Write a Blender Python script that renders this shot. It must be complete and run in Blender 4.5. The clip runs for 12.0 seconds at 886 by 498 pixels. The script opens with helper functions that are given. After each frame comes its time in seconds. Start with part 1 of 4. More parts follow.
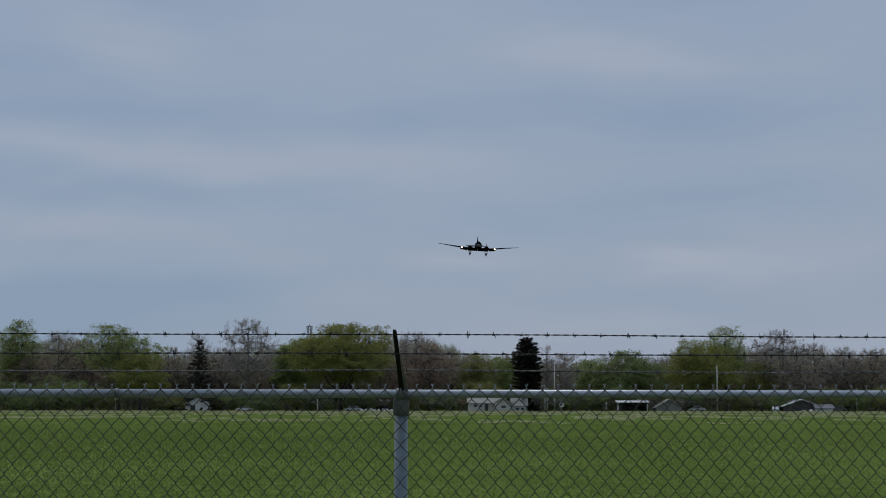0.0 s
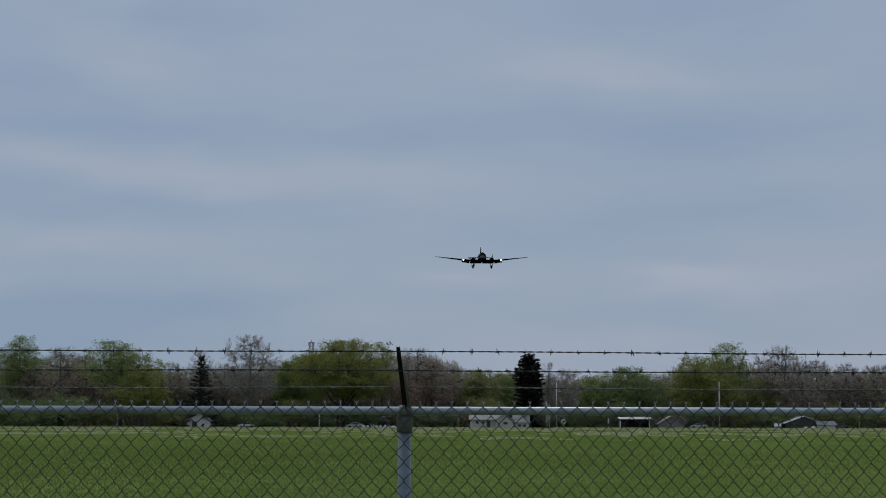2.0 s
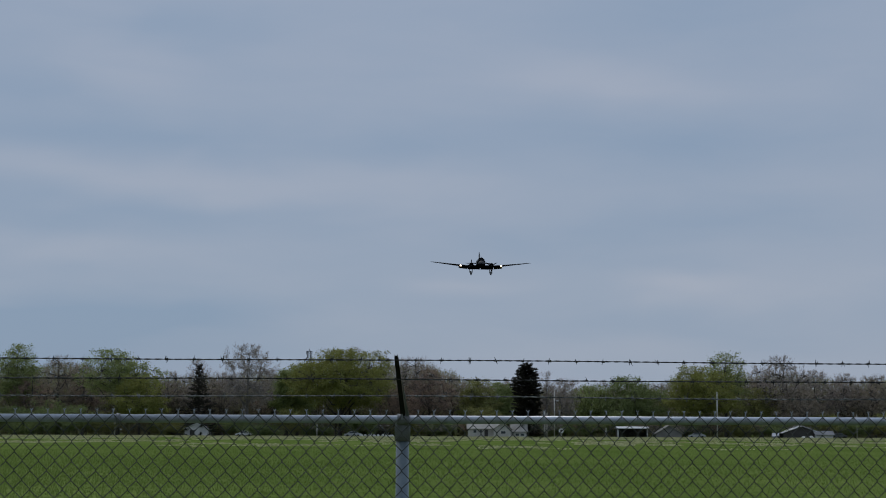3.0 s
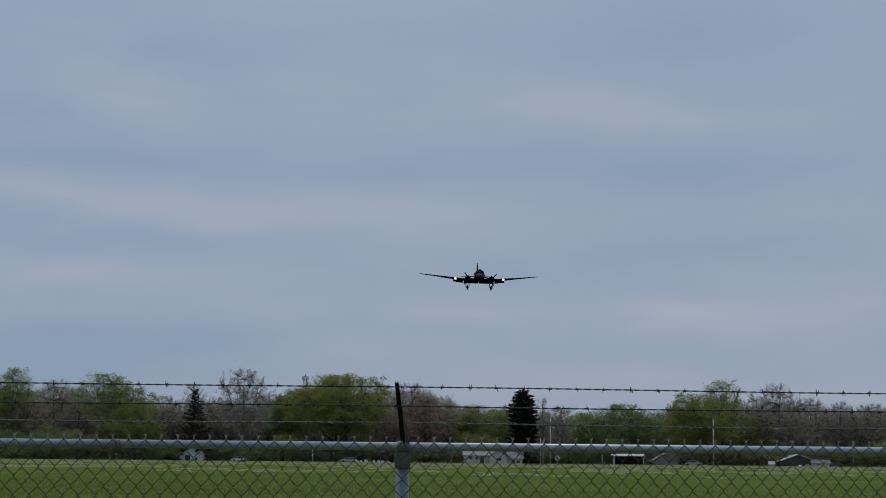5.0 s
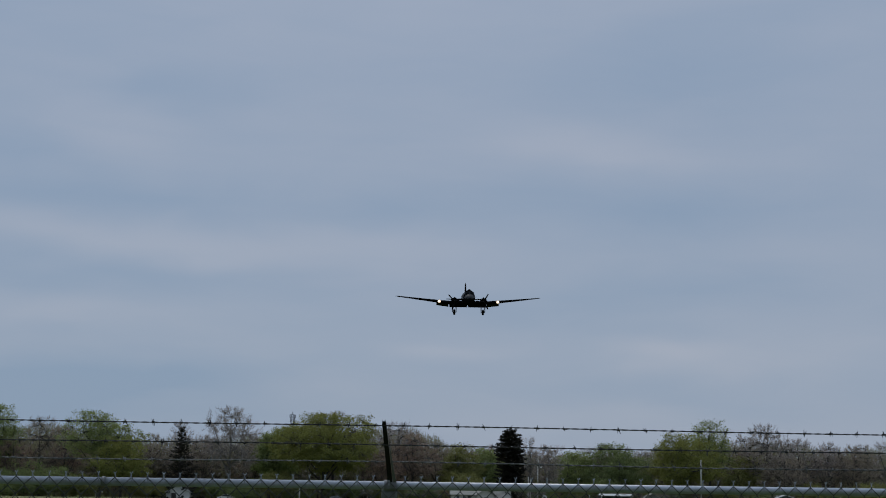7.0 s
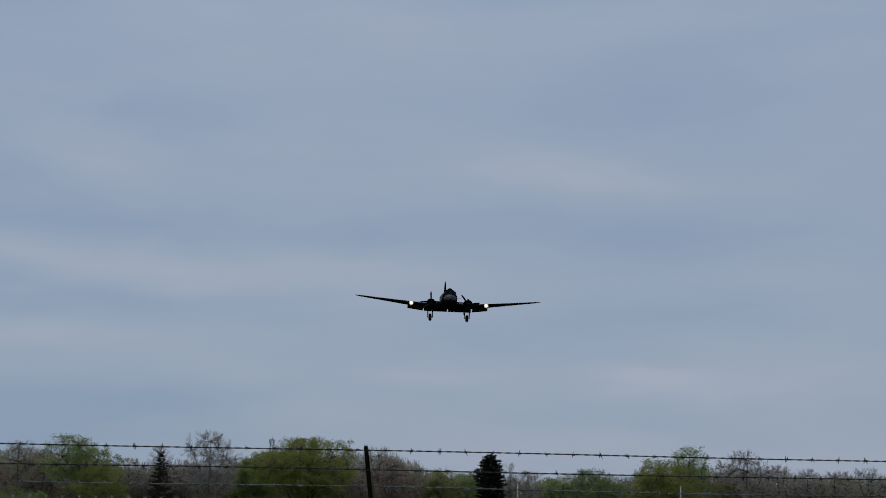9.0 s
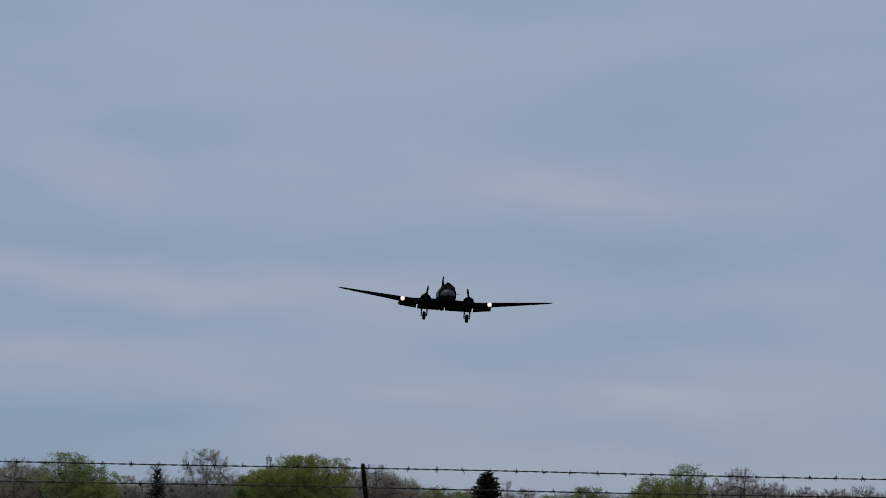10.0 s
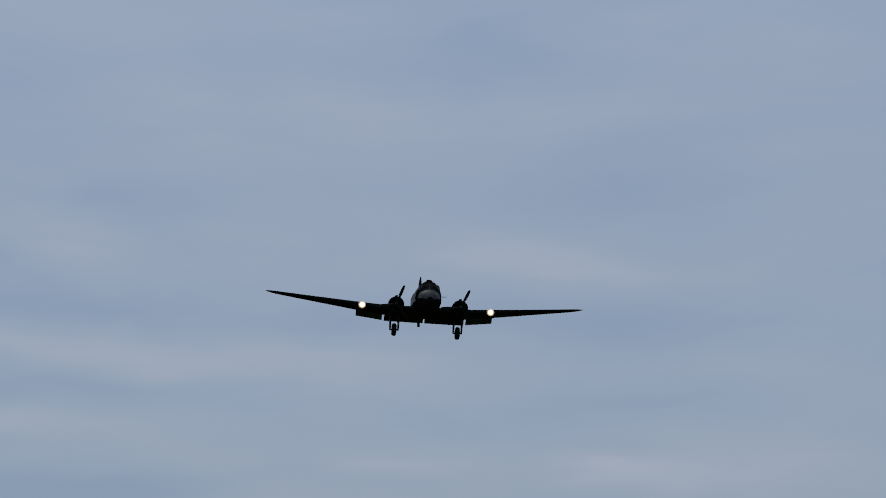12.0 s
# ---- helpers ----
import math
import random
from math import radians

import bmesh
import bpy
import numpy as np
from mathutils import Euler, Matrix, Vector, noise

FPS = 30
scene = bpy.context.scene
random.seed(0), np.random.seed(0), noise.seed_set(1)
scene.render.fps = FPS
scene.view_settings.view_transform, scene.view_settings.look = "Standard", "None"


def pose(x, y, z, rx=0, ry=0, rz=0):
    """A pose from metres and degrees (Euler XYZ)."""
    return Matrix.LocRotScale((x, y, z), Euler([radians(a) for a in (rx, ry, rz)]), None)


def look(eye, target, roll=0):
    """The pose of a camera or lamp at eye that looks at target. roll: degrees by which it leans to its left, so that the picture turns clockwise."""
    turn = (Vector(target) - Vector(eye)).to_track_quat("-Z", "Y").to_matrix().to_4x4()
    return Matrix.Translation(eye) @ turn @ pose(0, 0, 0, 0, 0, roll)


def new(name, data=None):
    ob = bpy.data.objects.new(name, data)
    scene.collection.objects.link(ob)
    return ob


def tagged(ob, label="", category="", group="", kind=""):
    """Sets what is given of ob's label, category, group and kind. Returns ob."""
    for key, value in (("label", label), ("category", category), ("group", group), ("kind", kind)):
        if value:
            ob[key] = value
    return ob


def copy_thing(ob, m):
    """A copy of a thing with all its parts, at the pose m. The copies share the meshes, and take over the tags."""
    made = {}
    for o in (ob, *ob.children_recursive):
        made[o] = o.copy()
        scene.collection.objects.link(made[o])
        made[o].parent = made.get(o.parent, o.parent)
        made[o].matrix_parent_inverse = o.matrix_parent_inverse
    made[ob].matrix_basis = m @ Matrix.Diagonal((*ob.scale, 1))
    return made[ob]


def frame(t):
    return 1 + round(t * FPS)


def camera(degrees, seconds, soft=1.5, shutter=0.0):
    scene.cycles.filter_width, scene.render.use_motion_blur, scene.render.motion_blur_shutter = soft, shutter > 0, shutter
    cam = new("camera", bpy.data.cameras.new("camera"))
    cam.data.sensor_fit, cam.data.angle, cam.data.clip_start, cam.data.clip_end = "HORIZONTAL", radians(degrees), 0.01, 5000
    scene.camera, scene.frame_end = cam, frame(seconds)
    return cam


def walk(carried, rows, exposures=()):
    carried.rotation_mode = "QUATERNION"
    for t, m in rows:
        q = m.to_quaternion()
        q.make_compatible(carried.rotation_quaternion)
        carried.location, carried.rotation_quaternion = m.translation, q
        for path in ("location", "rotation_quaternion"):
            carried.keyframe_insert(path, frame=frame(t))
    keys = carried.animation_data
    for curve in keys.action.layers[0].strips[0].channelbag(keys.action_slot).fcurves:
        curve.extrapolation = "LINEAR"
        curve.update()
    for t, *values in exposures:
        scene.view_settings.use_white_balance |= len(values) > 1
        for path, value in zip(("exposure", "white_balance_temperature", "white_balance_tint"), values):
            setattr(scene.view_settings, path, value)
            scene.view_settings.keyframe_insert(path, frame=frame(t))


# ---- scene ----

# ---------- camera: held by hand at a fence, turning to follow an airplane ----------
cam = camera(27.53, 12.0, soft=1.0)
# seconds, sideways metres, height, yaw, pitch up, lean
HELD = [
    (0.0, 0.000, 1.740, 0.000, 4.929, 0.060),
    (0.5, 0.001, 1.741, 0.001, 4.998, 0.105),
    (1.0, -0.001, 1.742, -0.031, 5.188, 0.026),
    (1.5, -0.006, 1.744, 0.016, 5.319, 0.119),
    (2.0, -0.007, 1.743, 0.065, 5.444, 0.116),
    (2.5, -0.007, 1.743, 0.014, 5.644, 0.240),
    (3.0, -0.008, 1.742, 0.005, 5.729, 0.220),
    (5.0, -0.027, 1.745, -0.089, 6.559, 0.544),
    (5.5, -0.028, 1.746, -0.127, 6.824, 0.668),
    (6.0, -0.030, 1.746, -0.270, 7.137, 0.709),
    (6.5, -0.028, 1.747, -0.319, 7.589, 0.699),
    (7.0, -0.026, 1.746, -0.446, 7.782, 0.807),
    (9.0, -0.035, 1.743, -1.055, 8.590, 0.946),
    (9.5, -0.035, 1.743, -1.151, 8.803, 0.830),
    (10.0, -0.035, 1.745, -1.138, 9.138, 0.952),
    (10.5, -0.037, 1.746, -1.165, 9.589, 1.070),
    (11.0, -0.037, 1.744, -1.380, 10.032, 0.903),
    (11.5, -0.037, 1.744, -1.636, 10.527, 0.795),
    (12.0, -0.038, 1.744, -2.016, 11.375, 0.981),
]
walk(cam, [(t, pose(x, 0, z, 90 + pitch, 0, yaw) @ pose(0, 0, 0, 0, 0, lean)) for t, x, z, yaw, pitch, lean in HELD])

# ---------- sky and sun: a high thin overcast ----------
SUN_ELEVATION, SUN_TURN = radians(52), radians(-20)
world = bpy.data.worlds.new("overcast_sky")
scene.world = world
world.use_nodes = True
wn, wl = world.node_tree.nodes, world.node_tree.links
wn.clear()


def wnode(kind, **values):
    n = wn.new(kind)
    for key, value in values.items():
        n.inputs[key].default_value = value
    return n


def wmath(op, a, b):
    n = wn.new("ShaderNodeMath")
    n.operation = op
    for k, v in enumerate((a, b)):
        if isinstance(v, (int, float)):
            n.inputs[k].default_value = v
        else:
            wl.new(v, n.inputs[k])
    return n.outputs[0]


sky = wn.new("ShaderNodeTexSky")
sky.sky_type, sky.sun_disc = "NISHITA", False
sky.sun_elevation, sky.sun_rotation = SUN_ELEVATION, SUN_TURN
sky_dim = wn.new("ShaderNodeVectorMath")
sky_dim.operation = "SCALE"
sky_dim.inputs["Scale"].default_value = 0.08
wl.new(sky.outputs[0], sky_dim.inputs[0])
coord = wn.new("ShaderNodeTexCoord")
split = wn.new("ShaderNodeSeparateXYZ")
wl.new(coord.outputs["Generated"], split.inputs[0])


def wnoise(scale, detail, rough, shift=(0, 0, 0)):
    mp = wn.new("ShaderNodeMapping")
    mp.inputs["Scale"].default_value = scale
    mp.inputs["Location"].default_value = shift
    wl.new(coord.outputs["Generated"], mp.inputs[0])
    tex = wnode("ShaderNodeTexNoise", Scale=1.0, Detail=detail, Roughness=rough, Distortion=0.4)
    wl.new(mp.outputs[0], tex.inputs["Vector"])
    return tex.outputs["Fac"]


def centred(value, gain):
    return wmath("MULTIPLY", wmath("SUBTRACT", value, 0.5), gain)


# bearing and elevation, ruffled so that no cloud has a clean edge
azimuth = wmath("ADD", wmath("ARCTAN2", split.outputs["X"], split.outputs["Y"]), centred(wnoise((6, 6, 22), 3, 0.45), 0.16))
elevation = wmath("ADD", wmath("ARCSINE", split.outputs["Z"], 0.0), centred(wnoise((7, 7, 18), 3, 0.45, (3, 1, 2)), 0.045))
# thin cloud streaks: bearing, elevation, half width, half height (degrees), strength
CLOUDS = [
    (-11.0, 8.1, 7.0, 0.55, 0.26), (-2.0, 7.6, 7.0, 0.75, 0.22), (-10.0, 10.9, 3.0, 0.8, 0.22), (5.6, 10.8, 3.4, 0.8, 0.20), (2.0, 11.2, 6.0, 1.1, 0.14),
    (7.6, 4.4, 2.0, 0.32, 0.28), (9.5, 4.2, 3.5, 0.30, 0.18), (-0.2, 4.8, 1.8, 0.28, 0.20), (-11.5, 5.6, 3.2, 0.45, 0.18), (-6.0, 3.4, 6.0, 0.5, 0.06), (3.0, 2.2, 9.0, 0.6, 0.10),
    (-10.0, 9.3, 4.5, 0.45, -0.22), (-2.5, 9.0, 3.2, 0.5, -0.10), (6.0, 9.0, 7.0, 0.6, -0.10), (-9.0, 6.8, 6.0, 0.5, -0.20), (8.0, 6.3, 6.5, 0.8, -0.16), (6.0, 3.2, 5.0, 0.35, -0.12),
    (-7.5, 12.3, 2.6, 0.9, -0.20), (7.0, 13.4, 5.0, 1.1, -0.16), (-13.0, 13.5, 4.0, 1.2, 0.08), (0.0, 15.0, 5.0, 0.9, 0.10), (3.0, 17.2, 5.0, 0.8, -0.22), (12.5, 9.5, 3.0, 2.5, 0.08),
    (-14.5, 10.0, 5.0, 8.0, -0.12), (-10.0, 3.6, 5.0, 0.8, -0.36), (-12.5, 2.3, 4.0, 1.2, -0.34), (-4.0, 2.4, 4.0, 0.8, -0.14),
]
veils = wmath("ADD", centred(wnoise((3.2, 3.2, 17), 5, 0.45, (0.7, 0.3, 0.15)), 0.55), centred(wnoise((12, 12, 48), 4, 0.5, (5, 2, 1)), 0.26))
density = wmath("ADD", veils, 0.5)
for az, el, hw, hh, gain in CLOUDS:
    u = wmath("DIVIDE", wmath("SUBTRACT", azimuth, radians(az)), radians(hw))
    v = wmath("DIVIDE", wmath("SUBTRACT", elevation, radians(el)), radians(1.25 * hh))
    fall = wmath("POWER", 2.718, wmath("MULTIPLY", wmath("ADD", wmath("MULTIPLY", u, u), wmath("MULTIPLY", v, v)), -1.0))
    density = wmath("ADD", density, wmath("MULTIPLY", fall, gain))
ramp = wn.new("ShaderNodeValToRGB")
ramp.color_ramp.elements[0].position, ramp.color_ramp.elements[0].color = 0.14, (0.218, 0.303, 0.430, 1)
ramp.color_ramp.elements[1].position, ramp.color_ramp.elements[1].color = 0.90, (0.352, 0.394, 0.486, 1)
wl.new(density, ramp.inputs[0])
# an overcast sky grows brighter towards the zenith
up = wmath("MAXIMUM", split.outputs["Z"], 0.0)
rise = wmath("ADD", wmath("MULTIPLY", wmath("POWER", up, 3.0), 2.0), 1.0)
bright = wn.new("ShaderNodeVectorMath")
bright.operation = "SCALE"
wl.new(ramp.outputs[0], bright.inputs[0])
wl.new(rise, bright.inputs["Scale"])
veil = wn.new("ShaderNodeMix")
veil.data_type = "RGBA"
veil.inputs["Factor"].default_value = 0.93
wl.new(sky_dim.outputs[0], veil.inputs["A"])
wl.new(bright.outputs[0], veil.inputs["B"])
background = wnode("ShaderNodeBackground", Strength=1.0)
wl.new(veil.outputs["Result"], background.inputs["Color"])
wl.new(background.outputs[0], wn.new("ShaderNodeOutputWorld").inputs[0])

sun = new("sun", bpy.data.lights.new("sun", "SUN"))
sun.data.energy, sun.data.angle, sun.data.color = 0.9, radians(14), (1.0, 0.95, 0.88)
sun.matrix_basis = look((300 * math.sin(-SUN_TURN) * -1, 300, 400), (0, 0, 0))
scene.view_settings.exposure = 0.0

# ---------- materials ----------


def surface(name, low, high, rough=0.6, metal=0.0, scale=3.0, fine=40.0, bump=0.15, depth=0.01, island=False, through_light=0.0, coat=0.0, gleam=0.5):
    """Two colours mixed by noise at two sizes (or from piece to piece), with fine relief."""
    m = bpy.data.materials.new(name)
    m.use_nodes = True
    n, l = m.node_tree.nodes, m.node_tree.links
    p = n["Principled BSDF"]
    p.inputs["Metallic"].default_value = metal
    p.inputs["Coat Weight"].default_value = coat
    p.inputs["Specular IOR Level"].default_value = gleam
    at = n.new("ShaderNodeTexCoord")
    big = n.new("ShaderNodeTexNoise")
    big.inputs["Scale"].default_value, big.inputs["Detail"].default_value = scale, 6
    small = n.new("ShaderNodeTexNoise")
    small.inputs["Scale"].default_value, small.inputs["Detail"].default_value = fine, 4
    for tex in (big, small):
        l.new(at.outputs["Object"], tex.inputs["Vector"])
    mixed = n.new("ShaderNodeMath")
    mixed.operation = "MULTIPLY_ADD"
    l.new(small.outputs["Fac"], mixed.inputs[0])
    mixed.inputs[1].default_value = 0.45
    if island:
        geo = n.new("ShaderNodeNewGeometry")
        half = n.new("ShaderNodeMath")
        half.operation = "MULTIPLY"
        l.new(geo.outputs["Random Per Island"], half.inputs[0])
        half.inputs[1].default_value = 0.75
        l.new(half.outputs[0], mixed.inputs[2])
    else:
        half = n.new("ShaderNodeMath")
        half.operation = "MULTIPLY"
        l.new(big.outputs["Fac"], half.inputs[0])
        half.inputs[1].default_value = 0.6
        l.new(half.outputs[0], mixed.inputs[2])
    ramp_node = n.new("ShaderNodeValToRGB")
    e = ramp_node.color_ramp.elements
    e[0].position, e[0].color = (0.12 if island else 0.36), (*low, 1)
    e[1].position, e[1].color = (0.95 if island else 0.70), (*high, 1)
    l.new(mixed.outputs[0], ramp_node.inputs[0])
    l.new(ramp_node.outputs[0], p.inputs["Base Color"])
    gloss = n.new("ShaderNodeMapRange")
    gloss.inputs["To Min"].default_value, gloss.inputs["To Max"].default_value = max(0.05, rough - 0.12), min(1, rough + 0.12)
    l.new(small.outputs["Fac"], gloss.inputs["Value"])
    l.new(gloss.outputs[0], p.inputs["Roughness"])
    if bump:
        b = n.new("ShaderNodeBump")
        b.inputs["Strength"].default_value, b.inputs["Distance"].default_value = bump, depth
        l.new(small.outputs["Fac"], b.inputs["Height"])
        l.new(b.outputs[0], p.inputs["Normal"])
    if through_light:
        thin = n.new("ShaderNodeBsdfTranslucent")
        l.new(ramp_node.outputs[0], thin.inputs["Color"])
        mix = n.new("ShaderNodeMixShader")
        mix.inputs[0].default_value = through_light
        l.new(p.outputs[0], mix.inputs[1])
        l.new(thin.outputs[0], mix.inputs[2])
        l.new(mix.outputs[0], n["Material Output"].inputs["Surface"])
    return m


def leaves(name, low, high):
    return surface(name, low, high, 0.7, scale=0.3, fine=1.5, bump=0, island=True, through_light=0.48, gleam=0.04)


GALVANISED = surface("galvanised_steel", (0.235, 0.252, 0.275), (0.355, 0.372, 0.40), 0.42, 0.4, 6, 60, 0.08, 0.001)
POST_ZINC = surface("dull_galvanised_post", (0.104, 0.138, 0.155), (0.175, 0.210, 0.230), 0.5, 0.15, 6, 60, 0.08, 0.001)
OLD_ZINC = surface("weathered_zinc", (0.085, 0.087, 0.09), (0.16, 0.16, 0.16), 0.6, 0.1, 20, 200, 0.2, 0.001)
# broad noise lightens stretches of the dark wire as painted glints
WIRE = surface("glinting_mesh_wire_zinc", (0.016, 0.0165, 0.014), (0.088, 0.088, 0.074), 0.55, 0.0, 1.3, 45, 0.1, 0.001, gleam=0.2)
BARB = surface("barbed_wire_zinc", (0.016, 0.015, 0.014), (0.065, 0.062, 0.058), 0.65, 0.0, 9, 60, 0.1, 0.001, gleam=0.2)
# pale dashes in the noise paint the sky's reflection on the lowest strand
GLINT_BARB = surface("glinting_barbed_wire_zinc", (0.02, 0.02, 0.019), (0.18, 0.176, 0.16), 0.55, 0.0, 22, 40, 0.1, 0.001, gleam=0.4)
# near black: the shade on the arm's downward face is in this colour
ARM = surface("shade_dark_steel", (0.006, 0.0058, 0.0056), (0.020, 0.018, 0.017), 0.7, 0.0, 20, 150, 0.2, 0.001, gleam=0.1)
# near black: the airplane's backlit silhouette is put into its olive paint
PAINT = surface("shade_dark_olive_paint", (0.0042, 0.0042, 0.0042), (0.0075, 0.0075, 0.0073), 0.5, 0.0, 0.8, 6, 0.02, 0.01, gleam=0.0)
FLAP_PAINT = surface("worn_olive_flap_paint", (0.004, 0.004, 0.004), (0.028, 0.026, 0.017), 0.7, 0.0, 1.1, 4, 0.04, 0.01, gleam=0.05)
# flaps and ailerons carry the same silhouette shade in their grey
BELLY = surface("shade_dark_grey_paint", (0.004, 0.004, 0.004), (0.008, 0.008, 0.008), 0.7, 0.0, 0.8, 6, 0.04, 0.01, gleam=0.01)
# lighter copy of the fuselage paint, with the sky's light in its colour
NOSE_PAINT = surface("sky_lit_nose_paint", (0.019, 0.019, 0.020), (0.044, 0.044, 0.045), 0.6, 0.0, 1.6, 9, 0.02, 0.01, gleam=0.1)
SIDE_PAINT = surface("dull_side_paint", (0.016, 0.016, 0.017), (0.034, 0.034, 0.036), 0.5, 0.0, 0.8, 6, 0.02, 0.01, gleam=0.15)
# metal darkened to match the silhouette
METAL = surface("shade_dark_metal", (0.005, 0.005, 0.005), (0.011, 0.011, 0.011), 0.6, 0.0, 5, 40, 0.05, 0.002, gleam=0.05)
BLACK = surface("black_rubber", (0.004, 0.004, 0.004), (0.009, 0.009, 0.009), 0.8, 0.0, 8, 60, 0.1, 0.003, gleam=0.03)
GLASS = surface("dark_cockpit_glass", (0.004, 0.005, 0.006), (0.008, 0.009, 0.010), 0.3, 0.0, 2, 10, 0, gleam=0.04)
BARK = surface("grey_brown_bark", (0.024, 0.020, 0.017), (0.075, 0.062, 0.052), 0.9, 0, 0.6, 5, 0.4, 0.05)
PALE_BARK = surface("pale_bark", (0.10, 0.09, 0.08), (0.24, 0.22, 0.20), 0.9, 0, 0.5, 4, 0.3, 0.05)
TWIG_BROWN = leaves("brown_twigs", (0.146, 0.121, 0.090), (0.344, 0.284, 0.217))
TWIG_GREY = leaves("grey_twigs", (0.167, 0.144, 0.124), (0.393, 0.338, 0.291))
TWIG_RED = leaves("reddish_buds", (0.155, 0.108, 0.081), (0.329, 0.236, 0.176))
LEAF_LIME = leaves("young_lime_leaves", (0.167, 0.172, 0.046), (0.251, 0.253, 0.077))
LEAF_GREEN = leaves("spring_green_leaves", (0.159, 0.190, 0.067), (0.265, 0.297, 0.115))
LEAF_DEEP = leaves("deep_green_leaves", (0.125, 0.151, 0.060), (0.224, 0.260, 0.105))
LEAF_OLIVE = leaves("olive_buds_and_leaves", (0.149, 0.149, 0.053), (0.253, 0.248, 0.092))
NEEDLES = leaves("dark_conifer_needles", (0.030, 0.028, 0.023), (0.070, 0.064, 0.050))
WOODS = leaves("mixed_spring_woods", (0.179, 0.154, 0.102), (0.262, 0.254, 0.135))
DRY_GRASS = leaves("dry_pale_grass", (0.22, 0.23, 0.09), (0.52, 0.50, 0.29))
LIVE_GRASS = leaves("green_grass_blades", (0.116, 0.174, 0.035), (0.180, 0.227, 0.064))
WHITE_WALL = surface("white_siding", (0.42, 0.41, 0.385), (0.62, 0.61, 0.58), 0.7, 0, 0.6, 8, 0.1, 0.01)
CREAM_WALL = surface("pale_stone_render", (0.33, 0.31, 0.27), (0.50, 0.47, 0.42), 0.8, 0, 0.6, 6, 0.2, 0.02)
ROOF_GREY = surface("grey_shingles", (0.10, 0.10, 0.10), (0.22, 0.215, 0.21), 0.85, 0, 0.5, 5, 0.4, 0.02)
ROOF_TAN = surface("tan_shingles", (0.17, 0.158, 0.135), (0.30, 0.285, 0.245), 0.85, 0, 0.5, 5, 0.4, 0.02)
GREY_BOARDS = surface("weathered_grey_boards", (0.11, 0.105, 0.095), (0.22, 0.21, 0.19), 0.85, 0, 0.6, 8, 0.3, 0.02)
CAR_SILVER = surface("silver_car_paint", (0.26, 0.265, 0.27), (0.36, 0.365, 0.37), 0.35, 0.3, 1, 8, 0, coat=0.4)
ROOF_PALE = surface("pale_metal_roof", (0.42, 0.42, 0.41), (0.58, 0.58, 0.57), 0.5, 0.1, 0.6, 6, 0.1, 0.01)
DARK_WALL = surface("dark_brown_siding", (0.025, 0.022, 0.02), (0.06, 0.052, 0.046), 0.8, 0, 0.6, 6, 0.2, 0.02)
WINDOW = surface("dim_window_glass", (0.03, 0.034, 0.04), (0.06, 0.065, 0.07), 0.15, 0, 2, 9, 0)
POLE_WOOD = surface("weathered_pole_wood", (0.34, 0.32, 0.275), (0.60, 0.57, 0.50), 0.9, 0, 1.0, 9, 0.3, 0.01)
STEEL_DARK = surface("dark_lattice_steel", (0.02, 0.02, 0.022), (0.045, 0.045, 0.047), 0.7, 0.2, 1, 8, 0.1, 0.01)
CAR_PAINT = surface("white_car_paint", (0.60, 0.60, 0.60), (0.72, 0.72, 0.72), 0.3, 0, 1, 8, 0, coat=0.4)
CAR_DARK = surface("charcoal_car_paint", (0.04, 0.042, 0.046), (0.07, 0.072, 0.076), 0.3, 0, 1, 8, 0, coat=0.4)
STONE = surface("pale_rubble", (0.35, 0.34, 0.31), (0.58, 0.56, 0.52), 0.9, 0, 1, 8, 0.4, 0.03)

LAMP_GLOW = bpy.data.materials.new("landing_light_glow")
LAMP_GLOW.use_nodes = True


def glow_nodes():
    """White-hot in the middle of the lens; the warm, dimmer rim paints the lamp's halo."""
    n, l = LAMP_GLOW.node_tree.nodes, LAMP_GLOW.node_tree.links
    p = n["Principled BSDF"]
    at, reach = n.new("ShaderNodeTexCoord"), n.new("ShaderNodeVectorMath")
    reach.operation = "LENGTH"
    l.new(at.outputs["Object"], reach.inputs[0])
    square = n.new("ShaderNodeMath")
    square.operation = "MULTIPLY"
    l.new(reach.outputs["Value"], square.inputs[0])
    l.new(reach.outputs["Value"], square.inputs[1])
    inverse = n.new("ShaderNodeMath")
    inverse.operation = "DIVIDE"
    inverse.inputs[0].default_value = 0.085
    l.new(square.outputs[0], inverse.inputs[1])
    less = n.new("ShaderNodeMath")
    less.operation = "SUBTRACT"
    less.use_clamp = False
    l.new(inverse.outputs[0], less.inputs[0])
    less.inputs[1].default_value = 0.72
    heat = n.new("ShaderNodeMath")
    heat.operation = "MINIMUM"
    l.new(less.outputs[0], heat.inputs[0])
    heat.inputs[1].default_value = 160.0
    tone = n.new("ShaderNodeValToRGB")
    tone.color_ramp.elements[0].position, tone.color_ramp.elements[0].color = 0.08, (1.0, 0.88, 0.70, 1)
    tone.color_ramp.elements[1].position, tone.color_ramp.elements[1].color = 0.30, (1.0, 0.55, 0.16, 1)
    l.new(reach.outputs["Value"], tone.inputs[0])
    l.new(tone.outputs[0], p.inputs["Emission Color"])
    l.new(heat.outputs[0], p.inputs["Emission Strength"])


glow_nodes()

FIELD = bpy.data.materials.new("mown_field_grass")
FIELD.use_nodes = True


